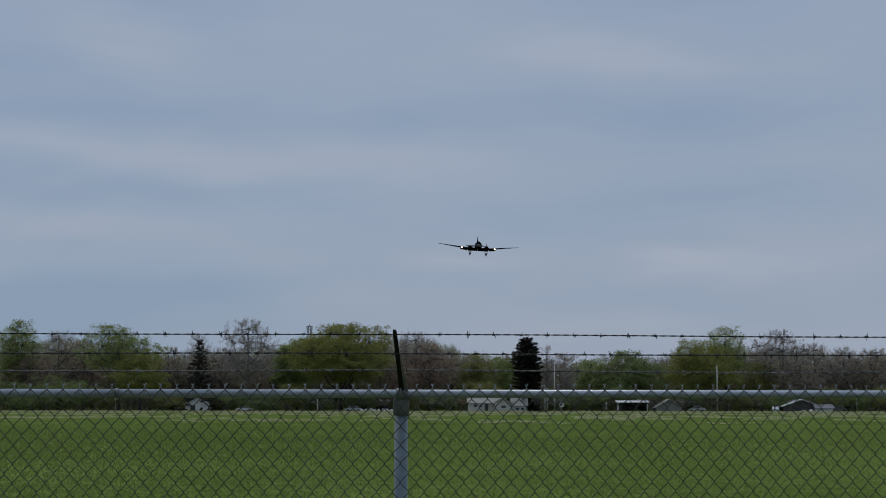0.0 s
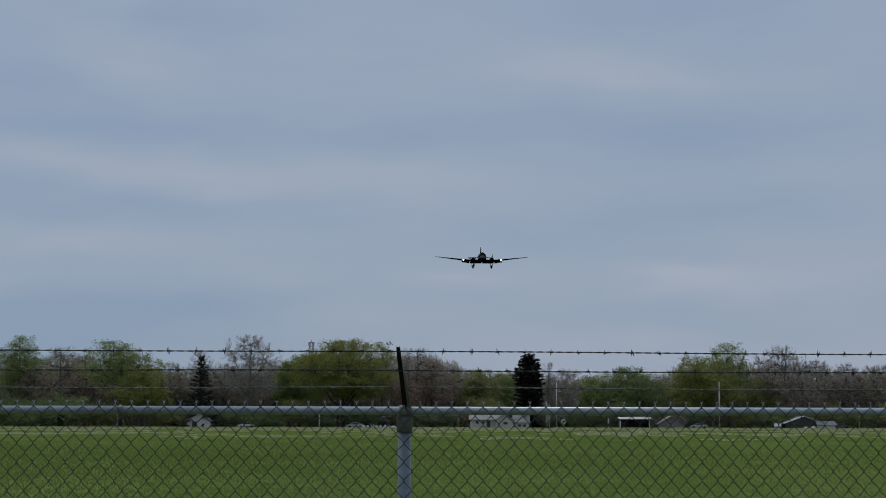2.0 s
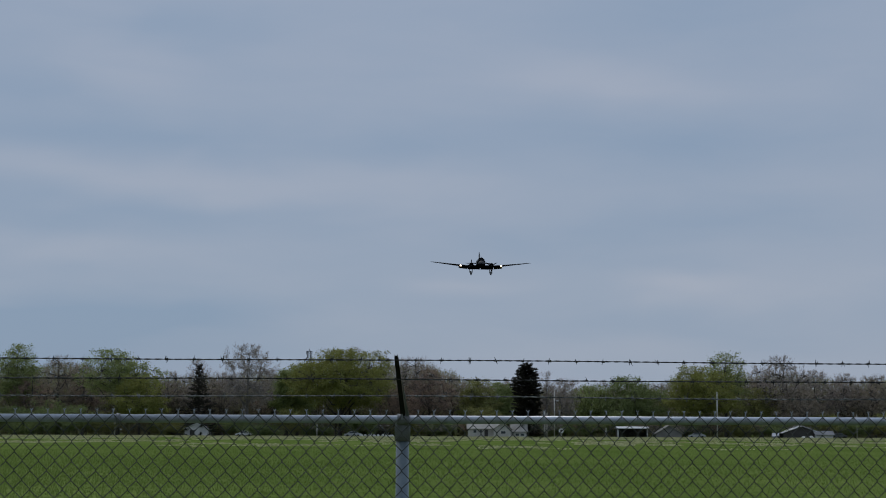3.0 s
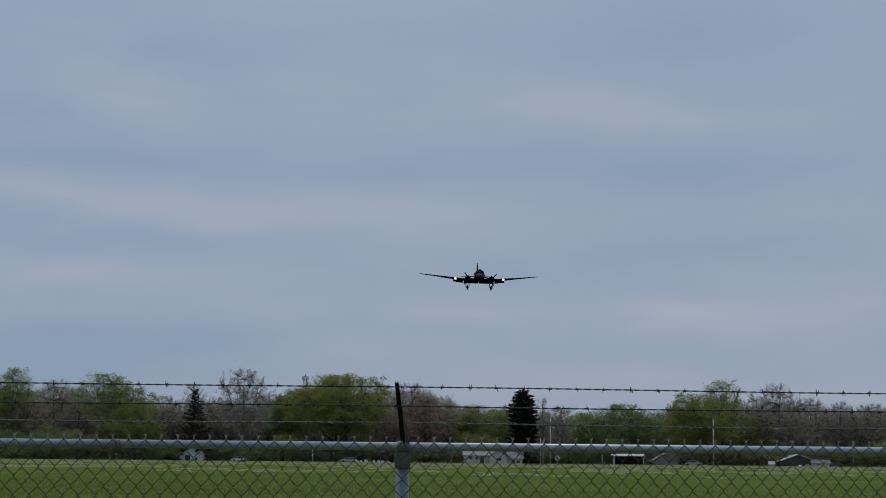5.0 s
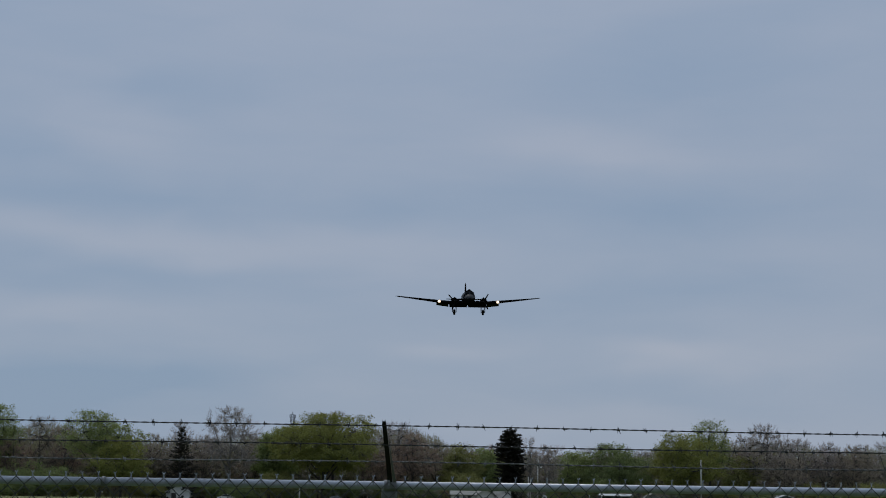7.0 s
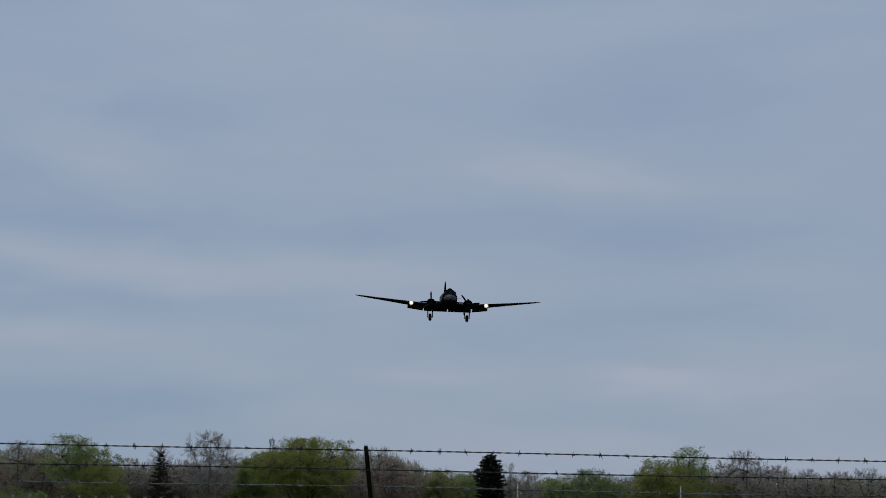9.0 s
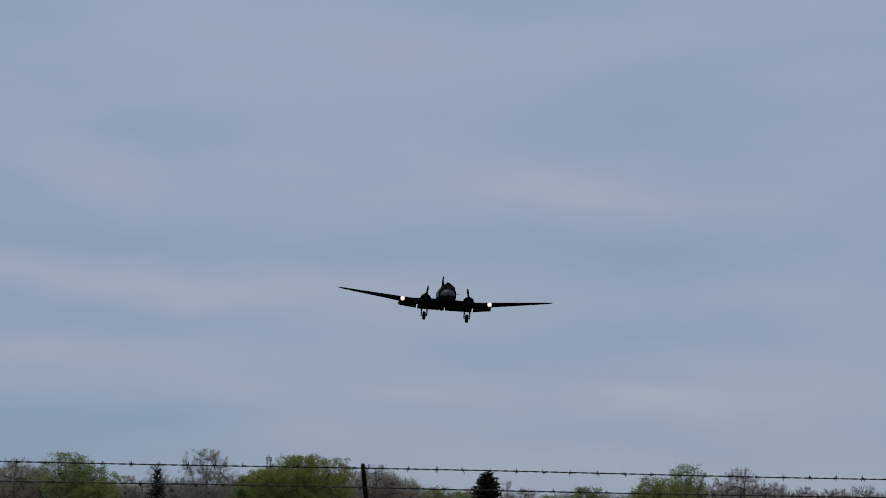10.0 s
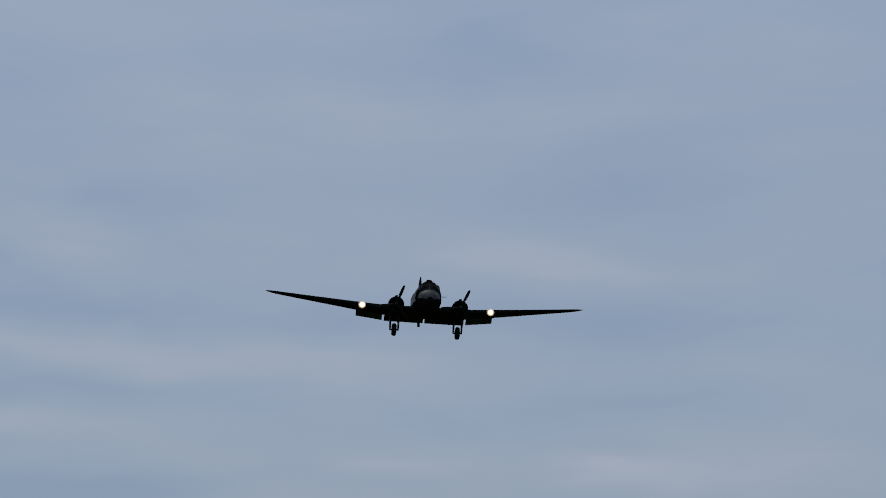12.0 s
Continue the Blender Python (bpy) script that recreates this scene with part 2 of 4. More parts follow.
def field_nodes():
    n, l = FIELD.node_tree.nodes, FIELD.node_tree.links
    p = n["Principled BSDF"]
    p.inputs["Roughness"].default_value = 0.95
    p.inputs["Specular IOR Level"].default_value = 0.0
    at = n.new("ShaderNodeTexCoord")

    def noise_at(size, detail, stretch_y=1.0):
        mp = n.new("ShaderNodeMapping")
        mp.inputs["Scale"].default_value = (1 / size, 1 / (size * stretch_y), 1)
        l.new(at.outputs["Object"], mp.inputs[0])
        t = n.new("ShaderNodeTexNoise")
        t.inputs["Scale"].default_value, t.inputs["Detail"].default_value = 1.0, detail
        l.new(mp.outputs[0], t.inputs["Vector"])
        return t.outputs["Fac"]

    def ramped(fac, a, b, lo, hi):
        r = n.new("ShaderNodeValToRGB")
        r.color_ramp.elements[0].position, r.color_ramp.elements[0].color = lo, (*a, 1)
        r.color_ramp.elements[1].position, r.color_ramp.elements[1].color = hi, (*b, 1)
        l.new(fac, r.inputs[0])
        return r.outputs[0]

    def blend(fac, a, b, how="MIX"):
        m = n.new("ShaderNodeMix")
        m.data_type, m.blend_type = "RGBA", how
        if isinstance(fac, float):
            m.inputs["Factor"].default_value = fac
        else:
            l.new(fac, m.inputs["Factor"])
        l.new(a, m.inputs["A"])
        l.new(b, m.inputs["B"])
        return m.outputs["Result"]

    tuft = noise_at(0.35, 6, 2.0)
    broad = ramped(noise_at(9.0, 6, 2.2), (0.080, 0.116, 0.025), (0.126, 0.163, 0.042), 0.34, 0.68)
    fine = ramped(tuft, (0.62, 0.66, 0.6), (1.32, 1.27, 1.25), 0.33, 0.70)
    green = blend(1.0, broad, fine, "MULTIPLY")
    straw = ramped(noise_at(2.3, 6, 1.0), (0.095, 0.118, 0.035), (0.20, 0.20, 0.085), 0.4, 0.8)
    patch = n.new("ShaderNodeValToRGB")
    patch.color_ramp.elements[0].position, patch.color_ramp.elements[1].position = 0.60, 0.78
    l.new(noise_at(5.0, 7, 1.3), patch.inputs[0])
    l.new(blend(patch.outputs[0], green, straw), p.inputs["Base Color"])
    b = n.new("ShaderNodeBump")
    b.inputs["Strength"].default_value, b.inputs["Distance"].default_value = 0.6, 0.08
    l.new(tuft, b.inputs["Height"])
    l.new(b.outputs[0], p.inputs["Normal"])


field_nodes()

# ---------- mesh helpers ----------


class Pile:
    """Vertices and faces gathered in plain lists; quick for large counts."""

    def __init__(self):
        self.v, self.f = [], []

    def tube(self, points, radii, sides=5, cap=True):
        base = len(self.v)
        pts = [Vector(p) for p in points]
        for i, p in enumerate(pts):
            d = (pts[min(i + 1, len(pts) - 1)] - pts[max(i - 1, 0)]).normalized()
            a = d.cross(Vector((0, 0, 1)) if abs(d.z) < 0.9 else Vector((0, 1, 0))).normalized()
            b = d.cross(a)
            for k in range(sides):
                w = 2 * math.pi * k / sides
                self.v.append(tuple(p + (a * math.cos(w) + b * math.sin(w)) * radii[i]))
        for i in range(len(pts) - 1):
            for k in range(sides):
                q, r = base + i * sides, (k + 1) % sides
                self.f.append((q + k, q + r, q + sides + r, q + sides + k))
        if cap:
            self.f.append(tuple(base + k for k in range(sides))[::-1])
            self.f.append(tuple(base + (len(pts) - 1) * sides + k for k in range(sides)))

    def leaf(self, p, along, across):
        b = len(self.v)
        self.v += [tuple(p - along - across * 0.6), tuple(p - along * 0.2 + across), tuple(p + along), tuple(p - across)]
        self.f.append((b, b + 1, b + 2, b + 3))

    def strip(self, p, q, width):
        b = len(self.v)
        self.v += [tuple(p - width), tuple(p + width), tuple(q)]
        self.f.append((b, b + 1, b + 2))

    def box(self, x0, x1, y0, y1, z0, z1):
        b = len(self.v)
        self.v += [(x, y, z) for z in (z0, z1) for x, y in ((x0, y0), (x1, y0), (x1, y1), (x0, y1))]
        self.f += [tuple(b + i for i in q) for q in ((3, 2, 1, 0), (4, 5, 6, 7), (0, 1, 5, 4), (1, 2, 6, 5), (2, 3, 7, 6), (3, 0, 4, 7))]

    def loft(self, rings, cap=True):
        b, n = len(self.v), len(rings[0])
        for ring in rings:
            self.v += [tuple(p) for p in ring]
        for i in range(len(rings) - 1):
            for k in range(n):
                r = (k + 1) % n
                self.f.append((b + i * n + k, b + i * n + r, b + (i + 1) * n + r, b + (i + 1) * n + k))
        if cap:
            self.f.append(tuple(b + k for k in range(n))[::-1])
            self.f.append(tuple(b + (len(rings) - 1) * n + k for k in range(n)))

    def mesh(self, name, material, smooth=False):
        me = bpy.data.meshes.new(name)
        me.from_pydata(self.v, [], self.f)
        me.materials.append(material)
        if smooth:
            me.polygons.foreach_set("use_smooth", [True] * len(me.polygons))
        me.update()
        return me


def part(name, pile, material, parent=None, label="", smooth=False, bevel=0.0, fix=True):
    """One mesh object under a thing or a part."""
    me = pile if isinstance(pile, bpy.types.Mesh) else pile.mesh(name, material, smooth)
    if not isinstance(pile, bpy.types.Mesh) and fix and len(me.polygons) < 20000:
        bm = bmesh.new()
        bm.from_mesh(me)
        bmesh.ops.recalc_face_normals(bm, faces=bm.faces)
        bm.to_mesh(me)
        bm.free()
    ob = new(name, me)
    ob.parent = parent
    if bevel:
        mod = ob.modifiers.new("bevel", "BEVEL")
        mod.width, mod.segments, mod.limit_method = bevel, 2, "ANGLE"
    if label:
        tagged(ob, label)
    return ob


def thing(name, label, category, group="", kind="", at=None):
    ob = new(name)
    ob.empty_display_size = 0.3
    if at is not None:
        ob.matrix_basis = at
    return tagged(ob, label, category, group, kind)


def box(x0, x1, y0, y1, z0, z1):
    p = Pile()
    p.box(x0, x1, y0, y1, z0, z1)
    return p


def rod(a, b, r, sides=10, r2=None):
    p = Pile()
    p.tube([a, b], [r, r if r2 is None else r2], sides)
    return p


def ring_x(y, zc, hw, hh, n=28, xc=0.0, square=1.0):
    """A closed ring in the plane y, slightly squared where square is under 1."""
    out = []
    for k in range(n):
        a = 2 * math.pi * k / n
        c, s = math.cos(a), math.sin(a)
        out.append((xc + hw * math.copysign(abs(c) ** square, c), y, zc + hh * math.copysign(abs(s) ** square, s)))
    return out


# ---------- ground ----------


def build_ground():
    p = Pile()
    xs = [-2600, -1200, -600] + list(range(-300, 301, 20)) + [600, 1200, 2600]
    ys = [-600, -200, -50] + list(range(0, 480, 12)) + [520, 700, 1000, 1800, 3000, 4500]
    for y in ys:
        for x in xs:
            # the field is nearly flat, with swells of a few centimetres
            swell = 0.07 * noise.noise(Vector((x * 0.018, y * 0.013, 3.0))) if 30 < y < 440 and abs(x) <= 300 else 0.0
            p.v.append((x, y, swell))
    w = len(xs)
    for j in range(len(ys) - 1):
        for i in range(w - 1):
            p.f.append((j * w + i, j * w + i + 1, (j + 1) * w + i + 1, (j + 1) * w + i))
    ob = part("ground", p, FIELD, fix=False, smooth=True)
    tagged(ob, "broad flat airfield of green mown grass", "ground", kind="structure")


build_ground()


def build_grass():
    rng = random.Random(11)
    p = Pile()
    for i in range(170000):
        y = 22 + 164 * rng.random() ** 2.0
        x = (rng.random() - 0.5) * (16 + y * 0.58)
        h = rng.uniform(0.03, 0.085) * (1.5 if rng.random() < 0.08 else 1)
        a = rng.uniform(-0.9, 0.9)
        w = Vector((math.cos(a), math.sin(a), 0)) * rng.uniform(0.012, 0.045)
        c = Vector((x, y, -0.02))
        p.strip(c, c + Vector((rng.uniform(-0.04, 0.04), rng.uniform(-0.04, 0.04), h + 0.02)), w)
    tagged(part("grass", p, LIVE_GRASS, fix=False), "short green grass blades covering the airfield", "grass", kind="stuff")
    p = Pile()
    for i in range(210000):
        y = 165 + 298 * rng.random() ** 0.62
        x = (rng.random() - 0.5) * (60 + y * 0.66) + 8
        ripe = noise.noise(Vector((x * 0.06, y * 0.022, 8.0))) + 0.8 * noise.noise(Vector((x * 0.26, y * 0.06, 1.0)))
        if ripe < 0.48 - 0.80 * ((y - 165) / 290) ** 1.3:
            continue
        h = rng.uniform(0.04, 0.15) * (2.6 if y > 435 else 1)
        a = rng.uniform(-0.7, 0.7)
        w = Vector((math.cos(a), math.sin(a), 0)) * rng.uniform(0.12, 0.40)
        c = Vector((x, y, -0.05))
        p.strip(c, c + Vector((rng.uniform(-0.15, 0.15), rng.uniform(-0.15, 0.15), h + 0.05)), w)
    tagged(part("dry_grass", p, DRY_GRASS, fix=False), "pale dry grass tufts along the far field edge", "grass", kind="stuff")


build_grass()

# ---------- fence ----------
FENCE_Y, RAIL_Z, RAIL_R, FENCE_TURN = 8.0, 1.789, 0.0180, 4.5
POST_X = -0.182
WEB_W, WEB_H = 0.0696, 0.0815


def build_fence():
    fence = thing("chain_link_fence", "galvanised chain-link fence with top rail and barbed wire", "fence", at=pose(0, FENCE_Y, 0, 0, 0, FENCE_TURN))
    # top rail in lengths that meet in sleeves
    joints = [-13.9, -7.7, -1.425, 4.8, 11.0]
    for a, b in zip(joints[:-1], joints[1:]):
        part("top_rail", rod((a + 0.002, 0, RAIL_Z), (b - 0.002, 0, RAIL_Z), RAIL_R, 20), GALVANISED, fence, "tubular galvanised top rail", True)
    for a in joints[1:-1]:
        part("rail_sleeve", rod((a - 0.004, 0, RAIL_Z), (a + 0.012, 0, RAIL_Z), RAIL_R + 0.0035, 20), OLD_ZINC, fence, "dark rail coupling", True)
    for k in range(-4, 4):
        x = POST_X + 3.05 * k
        post = part("line_post", rod((x, 0.035, -0.3), (x, 0.035, RAIL_Z - 0.075), 0.0290, 20), POST_ZINC, fence, "round galvanised line post", True)
        cap = Pile()
        cap.tube([(x, 0.035, RAIL_Z - 0.095), (x, 0.035, RAIL_Z - 0.03), (x, 0.03, RAIL_Z + 0.005)], [0.035, 0.035, 0.026], 16)
        cap.tube([(x - 0.026, 0, RAIL_Z), (x + 0.026, 0, RAIL_Z)], [RAIL_R + 0.006] * 2, 16)
        part("post_cap", cap, OLD_ZINC, post, "cast cap that holds the rail", True)
        # the arm leans outwards and a little sideways
        arm = Pile()
        foot, tip = Vector((x + 0.001, 0.0, RAIL_Z + 0.012)), Vector((x - 0.047, -0.275, 2.060))
        side, face = Vector((1, 0, 0)), (tip - foot).cross(Vector((1, 0, 0))).normalized()
        rings = []
        for s, w, d in ((0, 0.0108, 0.010), (0.5, 0.0095, 0.009), (0.95, 0.0088, 0.008), (1.0, 0.0055, 0.005)):
            c = foot.lerp(tip, s)
            rings.append([c + side * w * u + face * d * v for u, v in ((-1, -1), (1, -1), (1, 1), (0.7, 1), (0.7, -0.5), (-0.7, -0.5), (-0.7, 1), (-1, 1))])
        arm.loft(rings)
        bracket = part("barbed_wire_arm", arm, ARM, post, "pressed-steel arm leaning outwards, coloured dark for shade")
        flange = Pile()
        rings = []
        for q, w in ((0.0, 0.016), (0.2, 0.010), (0.62, 0.003)):
            c = foot.lerp(tip, q) + side * 0.0125
            rings.append([c + face * -0.012, c + side * w + face * -0.012, c + side * w + face * -0.008, c + face * -0.008])
        flange.loft(rings)
        part("flange", flange, OLD_ZINC, bracket, "grey bent edge of the arm")
    # woven mesh: zigzag wires, each hooked through the next
    rng = random.Random(5)
    web = Pile()
    n0, n1 = -125, 125
    rows = 21
    for k in range(2 * n0, 2 * n1):
        xc = 0.0035 + k * WEB_W / 2
        flip = 1 if k % 2 == 0 else -1
        pts = []
        lean = rng.uniform(-0.0012, 0.0012)
        for j in range(rows * 2 + 2):
            z = RAIL_Z + 0.021 - j * WEB_H / 2
            if z < 0.03:
                break
            s = flip * (1 if j % 2 == 0 else -1)
            xx = xc + s * WEB_W * 0.262 + lean * math.sin(j * 0.9)
            yy = -0.0275 + (0.0022 if (j + k // 2) % 2 else -0.0022)
            # a short bend rather than a sharp kink
            pts += [(xx - s * 0.0015, yy - 0.0012, z + 0.004), (xx, yy, z), (xx - s * 0.0015, yy + 0.0012, z - 0.004)]
        web.tube(pts, [0.0020] * len(pts), 4)
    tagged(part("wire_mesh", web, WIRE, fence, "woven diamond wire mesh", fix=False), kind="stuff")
    tips = Pile()
    for k in range(n0, n1):
        x = 0.0035 + k * WEB_W + WEB_W * 0.25 + rng.uniform(-0.001, 0.001)
        z = RAIL_Z + 0.012
        tips.tube([(x - 0.003, -0.027, z - 0.012), (x + 0.002, -0.026, z + 0.008), (x - 0.001, -0.026, z + 0.020), (x + 0.006 + rng.uniform(-0.002, 0.002), -0.024, z + 0.031)], [0.0018] * 4, 4)
        tips.tube([(x + 0.003, -0.025, z - 0.012), (x - 0.002, -0.027, z + 0.008), (x + 0.001, -0.027, z + 0.020), (x - 0.006 + rng.uniform(-0.002, 0.002), -0.028, z + 0.030)], [0.0018] * 4, 4)
    tagged(part("twisted_wire_end", tips, GALVANISED, fence, "twisted pointed wire ends above the rail", fix=False), kind="stuff")
    # three barbed strands on the arms
    for z, y, wave, phase in ((2.040, -0.268, 0.0012, 0.0), (1.961, -0.183, 0.0016, 0.044), (1.889, -0.100, 0.0018, 0.02)):
        wire = Pile()
        steps = 1000
        for side in (0, math.pi):
            pts = []
            for i in range(steps + 1):
                x = -10 + 20 * i / steps
                a = x * 2 * math.pi / 0.085 + side
                sag = -0.004 * (1 - math.cos(2 * math.pi * (x - POST_X) / 3.05)) / 2 + wave * math.sin(x * 2.3 + phase * 90)
                pts.append((x, y + 0.0018 * math.sin(a), z + sag + 0.0018 * math.cos(a)))
            wire.tube(pts, [0.0017] * len(pts), 4)
        zinc, words = (GLINT_BARB, "two-ply barbed wire strand with painted sky glints") if y > -0.15 else (BARB, "two-ply barbed wire strand")
        strand = part("barbed_wire", wire, zinc, fence, words, fix=False)
        barbs = Pile()
        for k in range(-80, 80):
            x = -0.036 + phase + k * 0.1165 * (8.0 + y) / 7.73 + rng.uniform(-0.004, 0.004)
            zz = z - 0.004 * (1 - math.cos(2 * math.pi * (x - POST_X) / 3.05)) / 2
            for d in range(2):
                w = rng.uniform(0, math.pi)
                e = Vector((rng.uniform(-0.5, 0.5), math.cos(w), math.sin(w))).normalized() * 0.0165
                c = Vector((x + d * 0.006, y, zz))
                barbs.tube([c - e, c - e * 0.3, c + e * 0.3, c + e], [0.0007, 0.0019, 0.0019, 0.0007], 4)
            barbs.tube([(x - 0.004, y, zz), (x + 0.010, y, zz)], [0.0044, 0.0044], 6)
        tagged(part("barb", barbs, zinc, strand, "four-point barbs wound on the strand", fix=False), kind="stuff")
    return fence


build_fence()

# ---------- trees ----------
EYE = 1.74


def spot(px, d):
    """Sideways place, at the distance d, of a bearing given in 1/3200 from straight ahead."""
    return (px - 784) / 3200 * d


def tall(py, px, d):
    """Height, at the distance d, of a rise given in 1/3200 under the level of 717."""
    return EYE + (717 + 0.0011 * (px - 784) - py) / 3200 * d


def broad_tree(px, top, half, d, leaf, label, category="tree", group="", low=0.3, tips=330, per=13, size=0.3, bark=BARK, twig=None, seed=0, trunk_r=None, lumps=0.35, name="tree", spray=0.58):
    """A tree whose limbs reach for points in an uneven crown; leaf clumps or bare twigs sit at the ends."""
    rng = random.Random(seed * 7919 + int(px))
    H, R, X = tall(top, px, d), 1.13 * half / 3200 * d, spot(px, d)
    root = thing(name, label, category, group, at=pose(X, d, 0, 0, 0, rng.uniform(0, 360)))
    r0 = trunk_r or 0.016 * H + 0.07
    cz, hz = H * (1 + low) / 2, H * (1 - low) / 2
    off = Vector((rng.uniform(0, 50), rng.uniform(0, 50), seed))
    ends = []
    while len(ends) < tips:
        u = Vector((rng.gauss(0, 1), rng.gauss(0, 1), rng.gauss(0, 1))).normalized()
        lump = 1 - lumps + lumps * 1.6 * (0.5 + noise.noise(u * 2.1 + off)) + 0.10 * noise.noise(u * 6 + off)
        q = u * rng.random() ** 0.42 * min(lump, 1.12)
        if q.z < -0.35:
            q.z *= 0.75
        taper = 1.0 - 0.12 * max(0, q.z)
        ends.append(Vector((q.x * R * taper, q.y * R * taper, cz + q.z * hz)))
    high = sorted(e.z for e in ends)[int(len(ends) * 0.985) - 1]
    for e in ends:
        if e.z > cz:
            e.z = cz + min(1.04, (e.z - cz) / (high - cz)) * (H - (1.1 if twig else 0.8) - cz)
    wood = Pile()
    fork = Vector((rng.uniform(-0.3, 0.3), rng.uniform(-0.3, 0.3), H * max(0.12, low * 0.75)))
    crown_core = Vector((0, 0, cz + hz * 0.35))
    wood.tube([(0, 0, -0.3), (fork.x * 0.4, fork.y * 0.3, fork.z * 0.5), fork, fork.lerp(crown_core, 0.6), crown_core, (rng.uniform(-0.5, 0.5), 0, H * 0.93)], [r0 * 1.35, r0 * 1.05, r0 * 0.85, r0 * 0.5, r0 * 0.3, 0.03], 7)
    limbs = []
    count = 11
    for i in range(count):
        e = ends[rng.randrange(len(ends))] * 1.0
        a = 2 * math.pi * (i / count + rng.uniform(-0.04, 0.04))
        rad = R * rng.uniform(0.35, 0.62)
        node = Vector((math.cos(a) * rad, math.sin(a) * rad, cz + hz * rng.uniform(-0.45, 0.5)))
        base = fork.lerp(crown_core, rng.uniform(0, 0.8))
        mid = base.lerp(node, 0.5) + Vector((0, 0, -0.08 * R)) + Vector((rng.uniform(-1, 1), rng.uniform(-1, 1), 0)) * 0.06 * R
        wood.tube([base, mid, node], [r0 * 0.48, r0 * 0.34, r0 * 0.2], 5)
        limbs.append((node, r0 * 0.2))
    limbs.append((crown_core, r0 * 0.3))
    limbs.append((Vector((0, 0, cz + hz * 0.7)), r0 * 0.2))
    subs = []
    for e in ends[::5]:
        node, r = min(limbs, key=lambda n: (n[0] - e).length_squared)
        s = node.lerp(e, 0.6)
        wood.tube([node, node.lerp(s, 0.5) + Vector((rng.uniform(-0.3, 0.3), rng.uniform(-0.3, 0.3), 0.15)), s], [r * 0.7, r * 0.5, 0.05], 4, False)
        subs.append((s, 0.05))
    nodes = subs + limbs
    crown = Pile()
    for e in ends:
        node, r = min(nodes, key=lambda n: (n[0] - e).length_squared)
        bow = -0.14 * (e - node).length if twig else 0.12
        wood.tube([node, node.lerp(e, 0.55) + Vector((rng.uniform(-0.2, 0.2), rng.uniform(-0.2, 0.2), bow)), e], [0.045, 0.03, 0.014], 3, False)
        out = (e - crown_core).normalized()
        for i in range(per if twig else int(per * 4.2)):
            if twig:
                g = e.lerp(node, rng.uniform(0, 0.5)) + Vector((rng.gauss(0, 0.15), rng.gauss(0, 0.15), rng.gauss(0, 0.15)))
                way = (out * 0.8 + Vector((rng.gauss(0, 0.6), rng.gauss(0, 0.6), 0.9 + rng.gauss(0, 0.4)))).normalized() * rng.uniform(0.4, 1.3) * size / 0.3
                w = way.cross(Vector((rng.gauss(0, 1), rng.gauss(0, 1), rng.gauss(0, 1)))).normalized() * rng.uniform(0.014, 0.034)
                crown.strip(g, g + way, w)
            else:
                g = e + Vector((rng.gauss(0, spray), rng.gauss(0, spray), rng.gauss(0, spray * 0.7)))
                u = Vector((rng.gauss(0, 1), rng.gauss(0, 1), rng.gauss(0, 1) + 0.2)).normalized()
                w = u.cross(Vector((rng.gauss(0, 1), rng.gauss(0, 1), rng.gauss(0, 1)))).normalized()
                k = size * rng.uniform(0.34, 0.84)
                crown.leaf(g, u * k, w * k * 0.6)
    part("trunk", wood, bark, root, fix=False)
    part("crown", crown, leaf, root, fix=False)
    return root


